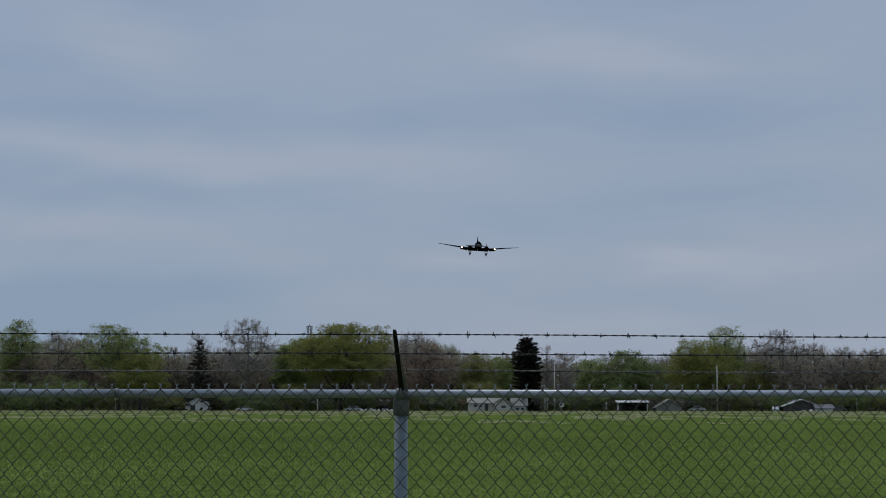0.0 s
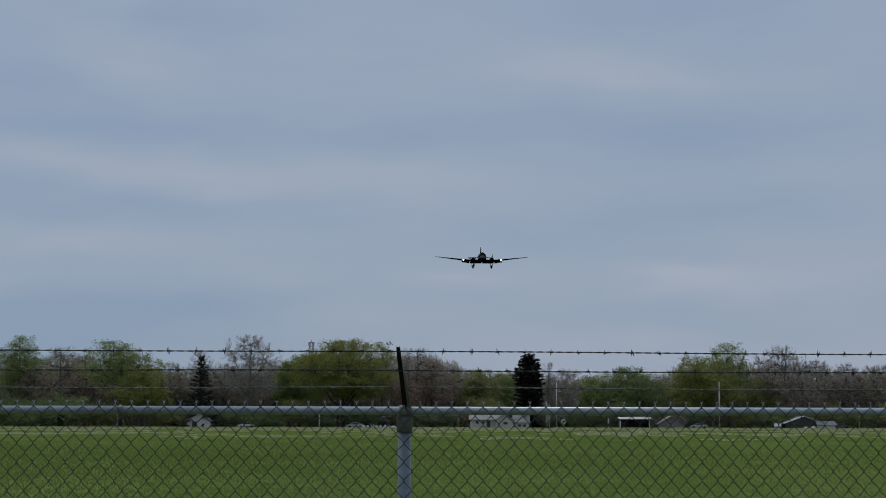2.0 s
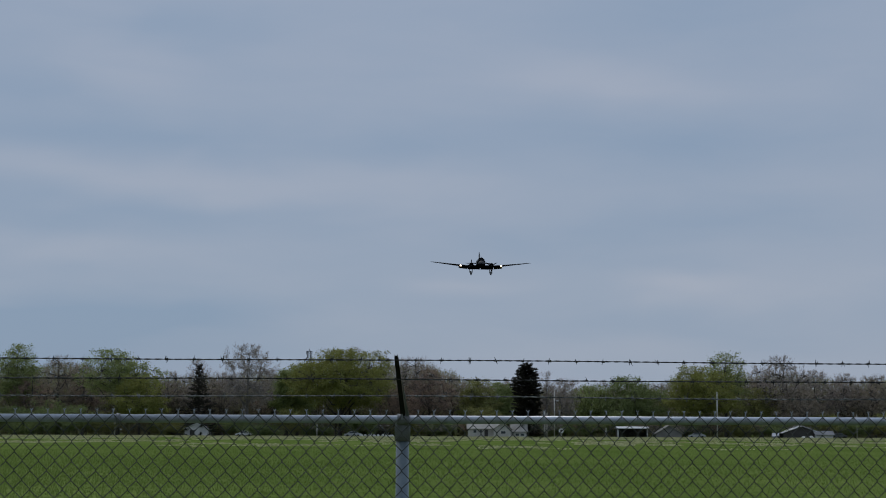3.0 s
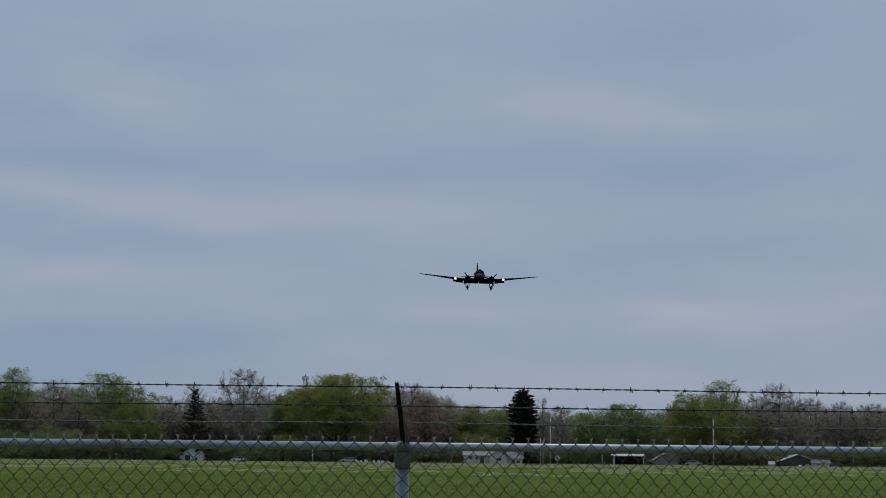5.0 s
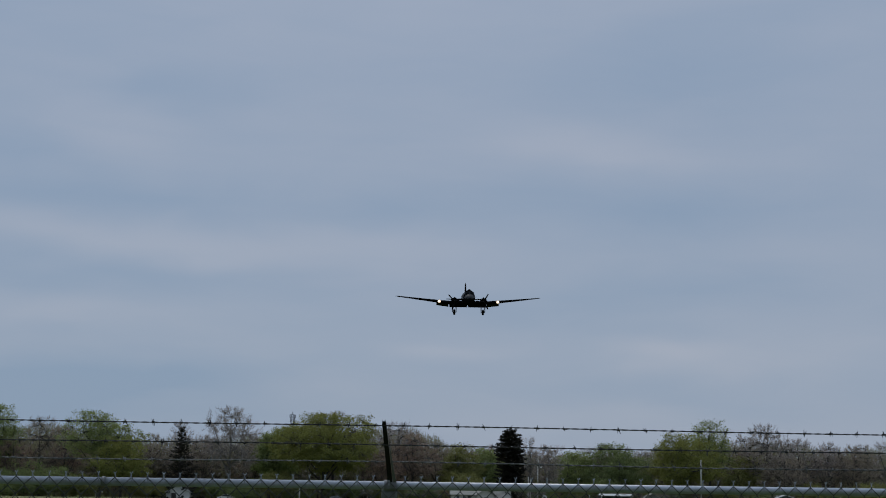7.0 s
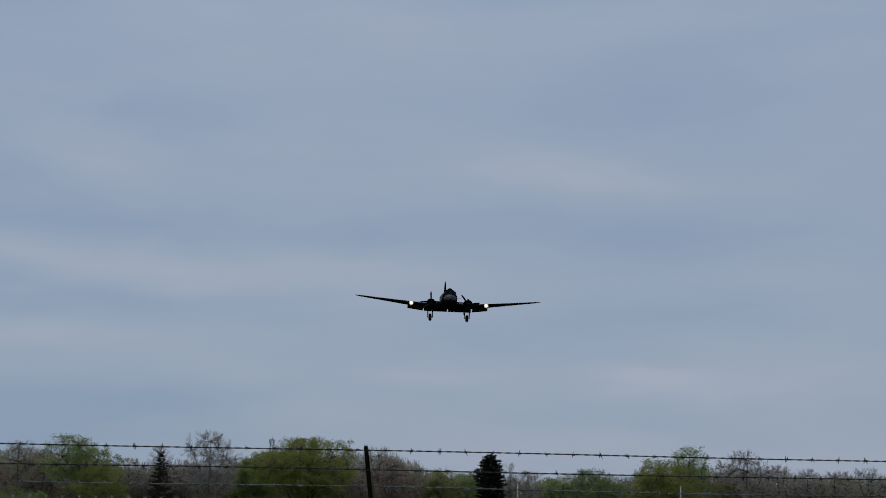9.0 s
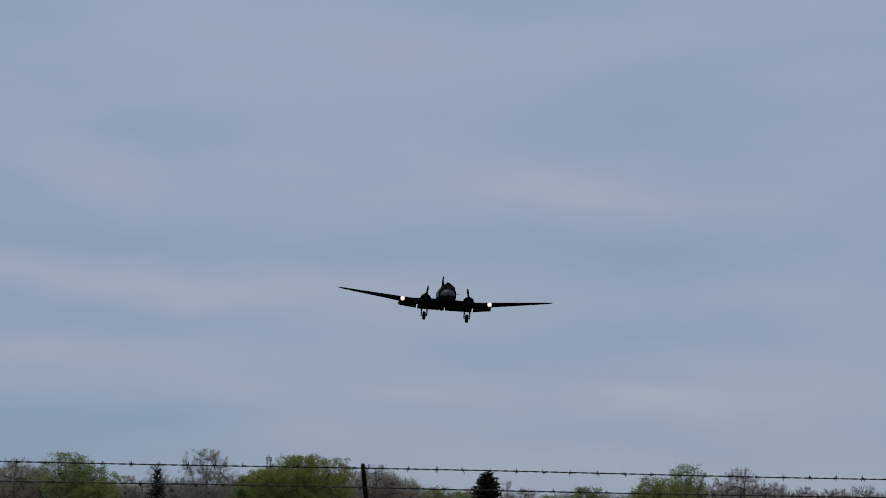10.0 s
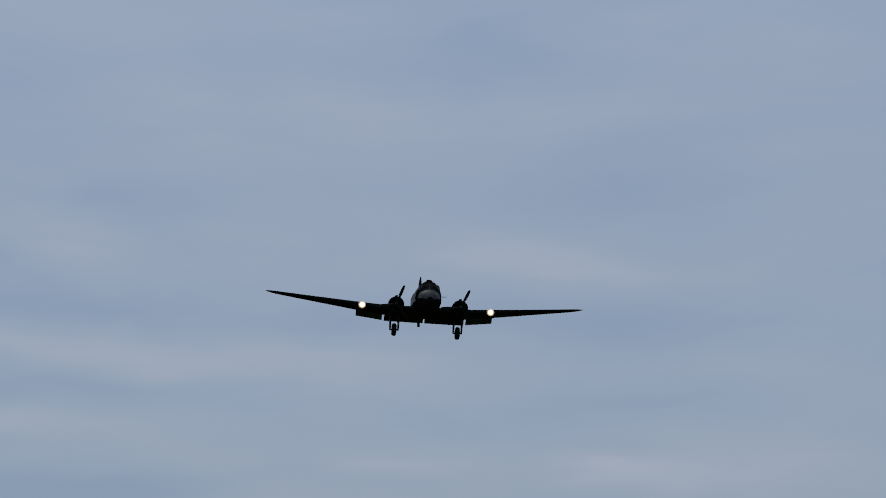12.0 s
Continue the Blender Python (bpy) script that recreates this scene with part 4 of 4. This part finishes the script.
        scoop.loft([ring_x(-1.9, 0.14, 0.13, 0.10, 12, X), ring_x(-1.2, 0.11, 0.14, 0.11, 12, X), ring_x(-0.5, 0.0, 0.08, 0.06, 12, X)])
        part("air_scoop", scoop, PAINT, nac, smooth=True)
        # main wheel on its twin-legged strut
        tyre = Pile()
        rings = []
        for k in range(24):
            a = 2 * math.pi * k / 24
            rings.append([(X + 0.215 * math.cos(b), -0.2 + math.cos(a) * (0.39 + 0.18 * math.sin(b)), -2.69 + math.sin(a) * (0.39 + 0.18 * math.sin(b))) for b in [2 * math.pi * j / 12 for j in range(12)]])
        rings.append(rings[0])
        tyre.loft(rings, cap=False)
        gear = Pile()
        for o in (-0.36, 0.36):
            gear.tube([(X + o, 0.05, -1.0), (X + o, -0.2, -2.15), (X + o, -0.2, -2.69)], [0.105, 0.09, 0.075], 8)
            gear.tube([(X + o, -0.15, -1.95), (X + o * 0.9, 1.5, -1.1)], [0.045, 0.045], 6)
            gear.tube([(X + o - 0.06, -0.2, -2.42), (X + o + 0.06, -0.2, -2.42)], [0.085, 0.085], 8)
        gear.tube([(X - 0.42, -0.2, -2.69), (X + 0.42, -0.2, -2.69)], [0.07, 0.07], 8)
        gear.tube([(X - 0.36, -0.02, -1.35), (X + 0.36, -0.02, -1.35)], [0.05, 0.05], 8)
        gear.tube([(X - 0.36, -0.02, -1.35), (X + 0.36, 0.05, -1.02)], [0.03, 0.03], 6)
        gear.tube([(X + 0.36, -0.02, -1.35), (X - 0.36, 0.05, -1.02)], [0.03, 0.03], 6)
        strut = part("landing_gear_strut", gear, METAL, plane, "twin-legged main landing gear")
        part("tyre", tyre, BLACK, strut, "black rubber tyre", True)
        part("wheel_hub", rod((X - 0.15, -0.2, -2.69), (X + 0.15, -0.2, -2.69), 0.26, 16), METAL, strut, smooth=True)
        # tailplane
        st = Pile()
        rr = []
        for x, y0, ch in ((0.1, 11.6, 2.9), (1.5, 12.0, 2.4), (3.0, 12.5, 1.8), (3.8, 12.9, 1.2), (4.06, 13.25, 0.5)):
            rr.append([(s * x, y0 + ch * (0.5 - 0.5 * math.cos(2 * math.pi * k / 14)), 0.25 + 0.055 * ch * math.sin(2 * math.pi * k / 14)) for k in range(14)])
        st.loft(rr)
        part("tailplane", st, PAINT, plane, smooth=True)
    fin = Pile()
    rr = []
    for z, y0, ch in ((1.0, 10.0, 5.0), (1.7, 11.5, 3.9), (2.5, 12.4, 3.1), (3.1, 12.85, 2.4), (3.45, 13.1, 1.6), (3.62, 13.4, 0.7)):
        rr.append([(0.05 * ch * math.sin(2 * math.pi * k / 14), y0 + ch * (0.5 - 0.5 * math.cos(2 * math.pi * k / 14)), z) for k in range(14)])
    fin.loft(rr)
    part("tail_fin", fin, PAINT, plane, "tall rounded tail fin", True)
    tail = Pile()
    tail.tube([(0, 12.3, 0.3), (0, 12.9, -0.85)], [0.2, 0.10], 8)
    tail.tube([(-0.12, 12.95, -0.98), (0.12, 12.95, -0.98)], [0.30, 0.30], 16)
    part("tail_wheel", tail, BLACK, plane)
    # propellers
    props = []
    for s in (-1, 1):
        prop = new("propeller")
        prop.parent = plane
        prop.location = (s * 2.82, -2.62, -0.61)
        hub = Pile()
        hub.loft([ring_x(y, 0, r, r, 16) for y, r in ((-0.22, 0.03), (-0.2, 0.09), (-0.05, 0.16), (0.15, 0.17), (0.55, 0.16))])
        part("propeller_hub", hub, METAL, prop, smooth=True)
        blade = Pile()
        rr = []
        for r, w, th, tw in ((0.1, 0.08, 0.07, 70), (0.4, 0.11, 0.06, 55), (0.8, 0.155, 0.035, 40), (1.2, 0.155, 0.025, 30), (1.55, 0.125, 0.018, 24), (1.72, 0.075, 0.012, 22), (1.77, 0.02, 0.006, 22)):
            a = radians(tw)
            ring = []
            for k in range(10):
                b = 2 * math.pi * k / 10
                u, v = w * math.cos(b), th * math.sin(b)
                ring.append((u * math.cos(a) - v * math.sin(a), u * math.sin(a) + v * math.cos(a), r))
            rr.append(ring)
        blade.loft(rr)
        first = part("blade", blade, BLACK, prop, "black propeller blade", True)
        for k in (1, 2):
            other = new("blade", first.data)
            other.parent = prop
            other.matrix_basis = pose(0, 0, 0, 0, 120 * k, 0)
            tagged(other, "black propeller blade")
        props.append(prop)
    return plane, props


def Pile_disc(c, r):
    p = Pile()
    p.loft([ring_x(c[1] - dy, c[2], rr, rr, 16, c[0]) for dy, rr in ((0.05, 0.02), (0.045, r * 0.5), (0.025, r * 0.85), (0.0, r))])
    return p


AIRPLANE, PROPS = build_airplane()



# ---------- buildings, poles and small things along the far edge of the field ----------


def gable_house(px0, px1, ridge, eave, d, wall, roof, label, along=True, deep=7.0, windows=(), doors=(), name="house", category="house", chimney=None, open_front=False):
    """A house between two bearings, with its ridge along the view's width (along) or pointing at the field."""
    x0, x1 = spot(px0, d), spot(px1, d)
    w = x1 - x0
    hr, he = tall(ridge, (px0 + px1) / 2, d), tall(eave, (px0 + px1) / 2, d)
    house = thing(name, label, category, at=pose((x0 + x1) / 2, d, 0))
    t, h = 0.2, w / 2
    if open_front:
        for a, b in ((-h, -h + 0.3), (h - 0.14, h)):
            part("post", box(a, b, 0, t, -0.3, he), WHITE_WALL, house, "pale post")
    else:
        part("wall", box(-h, h, 0, t, -0.3, he), wall, house)
    part("wall", box(-h, h, deep - t, deep, -0.3, he), wall, house)
    part("wall", box(-h, -h + t, t, deep - t, -0.3, he), wall, house)
    part("wall", box(h - t, h, t, deep - t, -0.3, he), wall, house)
    for s in (-1, 1):
        gable = Pile()
        if along:
            gable.loft([[(x, 0, he), (x, deep, he), (x, deep / 2, hr)] for x in (s * h, s * (h - t))])
        else:
            y = 0 if s < 0 else deep - t
            gable.loft([[(-h, q, he), (h, q, he), (0, q, hr)] for q in (y, y + t)])
        part("gable", gable, wall, house)
    o, th = 0.35, 0.14
    for s in (-1, 1):
        slab = Pile()
        if along:
            y_eave, y_mid = (-o if s < 0 else deep + o), deep / 2
            slab.loft([[(x, y_eave, he - 0.1), (x, y_mid, hr), (x, y_mid, hr + th), (x, y_eave, he - 0.1 + th)] for x in (-h - o, h + o)])
        else:
            slab.loft([[(s * (h + o), y, he - 0.1), (0, y, hr), (0, y, hr + th), (s * (h + o), y, he - 0.1 + th)] for y in (-o, deep + o)])
        part("roof", slab, roof, house)
    for wx, wz, ww, wh in windows:
        win = part("window", box(wx * h - ww / 2, wx * h + ww / 2, -0.05, 0.0, wz - wh / 2, wz + wh / 2), WHITE_WALL, house)
        part("pane", box(wx * h - ww / 2 + 0.08, wx * h + ww / 2 - 0.08, -0.07, -0.052, wz - wh / 2 + 0.08, wz + wh / 2 - 0.08), WINDOW, win)
    for wx, ww, wh in doors:
        part("door", box(wx * h - ww / 2, wx * h + ww / 2, -0.06, 0.0, 0.0, wh), DARK_WALL, house, "dark panel across a doorway")
    if chimney is not None:
        part("chimney", box(chimney * h - 0.35, chimney * h + 0.35, deep / 2 - 0.9, deep / 2 - 0.2, hr - 1.0, hr + 0.7), DARK_WALL, house)
    return house


def pole(px, top, d, r, label, arms=0, name="utility_pole", category="pole", mat=None, lamp=False):
    h, x = tall(top, px, d), spot(px, d)
    p = thing(name, label, category, at=pose(x, d, 0))
    part("shaft", rod((0, 0, -0.4), (0, 0, h), r, 10, r * 0.72), mat or POLE_WOOD, p, smooth=True)
    for k in range(arms):
        part("crossarm", box(-1.0, 1.0, -0.08, 0.08, h - 0.5 - k, h - 0.36 - k), POLE_WOOD, p)
    if lamp:
        part("lamp_arm", rod((0, 0, h - 2.6), (0.7, -0.5, h - 2.3), 0.06, 6), METAL, p)
        part("lamp_head", box(0.45, 1.0, -0.7, -0.4, h - 2.5, h - 2.25), WHITE_WALL, p, bevel=0.04)
    return p


def car(px, d, paint, label, turn=0):
    c = thing("car", label, "car", at=pose(spot(px, d), d, 0, 0, 0, turn))
    b = Pile()
    prof = [(-2.2, 0.35), (-2.15, 0.75), (-1.3, 0.92), (-0.7, 1.42), (0.8, 1.45), (1.5, 0.98), (2.15, 0.9), (2.2, 0.38)]
    b.loft([[(x, y, z) for x, z in prof] for y in (-0.85, 0.85)])
    part("body", b, paint, c, bevel=0.06)
    outline = ((-1.05, 0.97), (-0.62, 1.36), (0.72, 1.38), (1.2, 1.0))
    for y in (-0.87, 0.86):
        g = Pile()
        g.loft([[(x, q, z) for x, z in outline] for q in (y, y + 0.01)])
        part("side_glass", g, WINDOW, c)
    for x in (-1.35, 1.35):
        for y in (-0.78, 0.78):
            part("wheel", rod((x, y - 0.1, 0.32), (x, y + 0.1, 0.32), 0.32, 14), BLACK, c)


def build_far_edge():
    gable_house(330, 371, 706, 716, 458, WHITE_WALL, ROOF_PALE, "small white gabled shed by the trees", along=False, deep=6, doors=((-0.35, 1.2, 1.6),), name="shed", category="shed")
    gable_house(612, 704, 708, 717, 466, DARK_WALL, ROOF_GREY, "long low dark building under the trees", deep=8, windows=((-0.5, 1.2, 1.0, 0.9), (0.1, 1.2, 1.0, 0.9), (0.6, 1.2, 1.0, 0.9)), name="low_building", category="building")
    gable_house(829, 893, 702, 714, 458, CREAM_WALL, ROOF_TAN, "pale bungalow with tan roof beside a conifer", deep=8, windows=((-0.62, 1.55, 0.9, 0.9), (-0.3, 1.55, 0.7, 0.9)), doors=((0.0, 0.9, 1.95),), chimney=0.35)
    gable_house(874, 905, 704, 715, 455, CREAM_WALL, ROOF_TAN, "cream gabled wing of a bungalow", along=False, deep=6, windows=((0.1, 1.3, 1.3, 0.8),))
    gable_house(906, 932, 703, 719, 458.5, WHITE_WALL, ROOF_TAN, "tan-roofed garage beside a bungalow", deep=6, windows=((-0.25, 0.75, 1.0, 0.7), (0.42, 0.75, 1.0, 0.7)), name="garage", category="garage")
    gable_house(1092, 1145, 710, 712.5, 457, DARK_WALL, ROOF_PALE, "dark open-fronted shed with a pale flat roof", deep=5, name="shed", category="shed", open_front=True)
    gable_house(1160, 1206, 708, 722, 457, GREY_BOARDS, ROOF_TAN, "weathered gabled shed with tan roof", along=False, deep=7, name="shed", category="shed")
    # the barn's open bay is a dark panel, its inner shade put into colour
    gable_house(1384, 1450, 708, 720, 456, DARK_WALL, ROOF_PALE, "dark gabled barn with a pale metal roof", along=False, deep=9, doors=((-0.05, 5.4, 1.9),), name="barn", category="barn")
    gable_house(1442, 1472, 717, 723, 454, WHITE_WALL, ROOF_GREY, "small white lean-to beside a barn", deep=4, windows=((-0.3, 0.9, 0.6, 0.6),), name="shed", category="shed")
    pole(1268, 648, 456, 0.16, "tall pale wooden utility pole")
    pole(981, 648, 456, 0.13, "pale pole with a small lamp", lamp=True)
    pole(964, 682, 457, 0.13, "short pale wooden post", name="post", category="post")
    pole(968, 686, 458, 0.12, "short pale wooden post", name="post", category="post")
    pole(1514, 687, 456, 0.12, "weathered wooden post by the trees", name="post", category="post")
    pole(563, 706, 455, 0.14, "pale wooden post by the field", name="post", category="post")
    pole(1072, 712, 455, 0.12, "pale wooden post by the field", name="post", category="post")
    pole(207, 700, 457, 0.1, "pale wooden post by the field", name="post", category="post")
    car(435, 460, CAR_PAINT, "white car parked by the trees", 0)
    car(626, 456, CAR_SILVER, "silver car parked by a dark building", 4)
    car(1232, 457, CAR_SILVER, "silver car parked beside a shed", -8)
    car(1371, 456, CAR_SILVER, "silver car parked beside a barn", 75)
    car(1480, 458, CAR_DARK, "charcoal car parked beside a barn", 10)
    # round white sign on a post
    sign = thing("round_sign", "round white sign with dark centre on a post", "sign", at=pose(spot(993, 455), 455, 0))
    part("post", rod((0, 0, -0.2), (0, 0, 1.2), 0.05, 8), POLE_WOOD, sign)
    part("disc", rod((0, -0.06, 1.75), (0, -0.02, 1.75), 0.62, 20), WHITE_WALL, sign)
    part("centre", rod((0, -0.09, 1.75), (0, -0.062, 1.75), 0.26, 16), DARK_WALL, sign)
    # rubble heaps
    rng = random.Random(9)
    for px in (641, 648, 657, 664, 671, 679, 686, 694, 1420, 1432):
        ball = Pile()
        hw, hh = rng.uniform(0.4, 0.75), rng.uniform(0.5, 0.95)
        ball.loft([ring_x(y * hw, 0.12, hw * math.sqrt(max(0.02, 1 - y * y)) * rng.uniform(0.85, 1.1), hh * math.sqrt(max(0.02, 1 - y * y)), 10) for y in (-0.98, -0.7, -0.2, 0.3, 0.75, 0.98)])
        rock = part("boulder", ball, STONE)
        rock.matrix_basis = pose(spot(px, 453), 453 + rng.uniform(-1, 1), 0, 0, 0, rng.uniform(0, 180))
        tagged(rock, "pale boulder lying at the field edge", "boulder", "boulders at the field edge")
    # lattice tower far behind the trees
    d = 900
    h, x = tall(575, 548, d), spot(548, d)
    tower = thing("lattice_tower", "dark steel lattice tower far behind the trees", "tower", at=pose(x, d, 0, 0, 0, 20))
    corners = [(-1, -1), (1, -1), (1, 1), (-1, 1)]
    half = lambda z: 2.6 - 1.9 * z / h
    for cx, cy in corners:
        part("leg", rod((cx * half(0), cy * half(0), -0.4), (cx * half(h), cy * half(h), h - 1.0), 0.11, 6), STEEL_DARK, tower)
    levels = 9
    for i in range(levels):
        z0, z1 = h * i / levels, (h - 1.0) * (i + 1) / levels
        br = Pile()
        for k in range(4):
            a, b = corners[k], corners[(k + 1) % 4]
            br.tube([(a[0] * half(z0), a[1] * half(z0), z0), (b[0] * half(z1), b[1] * half(z1), z1)], [0.05, 0.05], 4)
            br.tube([(b[0] * half(z0), b[1] * half(z0), z0), (a[0] * half(z1), a[1] * half(z1), z1)], [0.05, 0.05], 4)
        part("brace", br, STEEL_DARK, tower)
    cap = part("crossarm", box(-1.5, 1.5, -0.14, 0.14, h - 1.1, h - 0.8), STEEL_DARK, tower)
    for q in (-1.4, 1.4):
        part("insulator", rod((q, 0, h - 1.1), (q, 0, h - 2.6), 0.16, 6), STEEL_DARK, cap)
    part("peak", rod((0, 0, h - 1.1), (0, 0, h + 0.4), 0.22, 6, 0.12), STEEL_DARK, tower)


build_far_edge()



# ---------- movement ----------
def motions():
    # seconds, place, nose-up, bank, heading
    flight = [
        (0.0, 12.40, 631.6, 57.12, -4.65, 3.20, 0.85), (1.0, 11.90, 591.3, 54.43, -4.63, 1.55, 0.94), (2.0, 11.40, 551.2, 51.49, -4.61, 0.20, 1.04),
        (3.0, 10.75, 511.2, 48.88, -4.59, 0.55, 1.14), (5.0, 9.46, 431.8, 44.81, -4.55, 1.00, 1.33), (6.0, 8.66, 392.3, 42.74, -4.54, 0.44, 1.43),
        (7.0, 7.90, 353.0, 40.23, -4.52, -0.10, 1.53), (9.5, 5.67, 255.4, 34.29, -4.47, 2.05, 1.77), (10.0, 5.24, 236.0, 33.35, -4.46, 3.00, 1.82),
        (10.5, 4.72, 216.7, 32.46, -4.45, 3.05, 1.86), (11.0, 4.66, 197.3, 31.40, -4.44, 2.60, 1.91), (11.5, 4.50, 178.1, 30.09, -4.43, 2.30, 1.96),
        (12.0, 4.22, 158.8, 28.90, -4.42, 1.92, 2.01),
    ]
    walk(AIRPLANE, [(t, pose(x, y, z, -nose, bank, turn)) for t, x, y, z, nose, bank, turn in flight])
    # blade angle of each propeller at every half second, turning the same way all the time
    left = [-60, -20, 15, 0, -65, 30, 0, 30, 10, -40, -28, 45, 45, 3, -45, 20, -30, 50, -3, -62, 7, -50, 15, -48, 20]
    right = [0, 40, 60, 20, 5, -10, 60, 0, 50, -20, 42, 18, -20, 55, 30, -40, 20, -10, -38, 38, -10, -52, 17, -39, 25]
    for prop, marks in zip(PROPS, (left, right)):
        home = prop.location.copy()
        angle, rows = float(marks[0]), []
        for i in range(24):
            want = marks[i + 1]
            step = -((angle - want) % 120) - 960
            for k in range(15):
                rows.append(((i * 15 + k) / 30, pose(*home, 0, angle + step * k / 15, 0)))
            angle += step
        rows.append((12.0, pose(*home, 0, angle, 0)))
        walk(prop, rows)


motions()
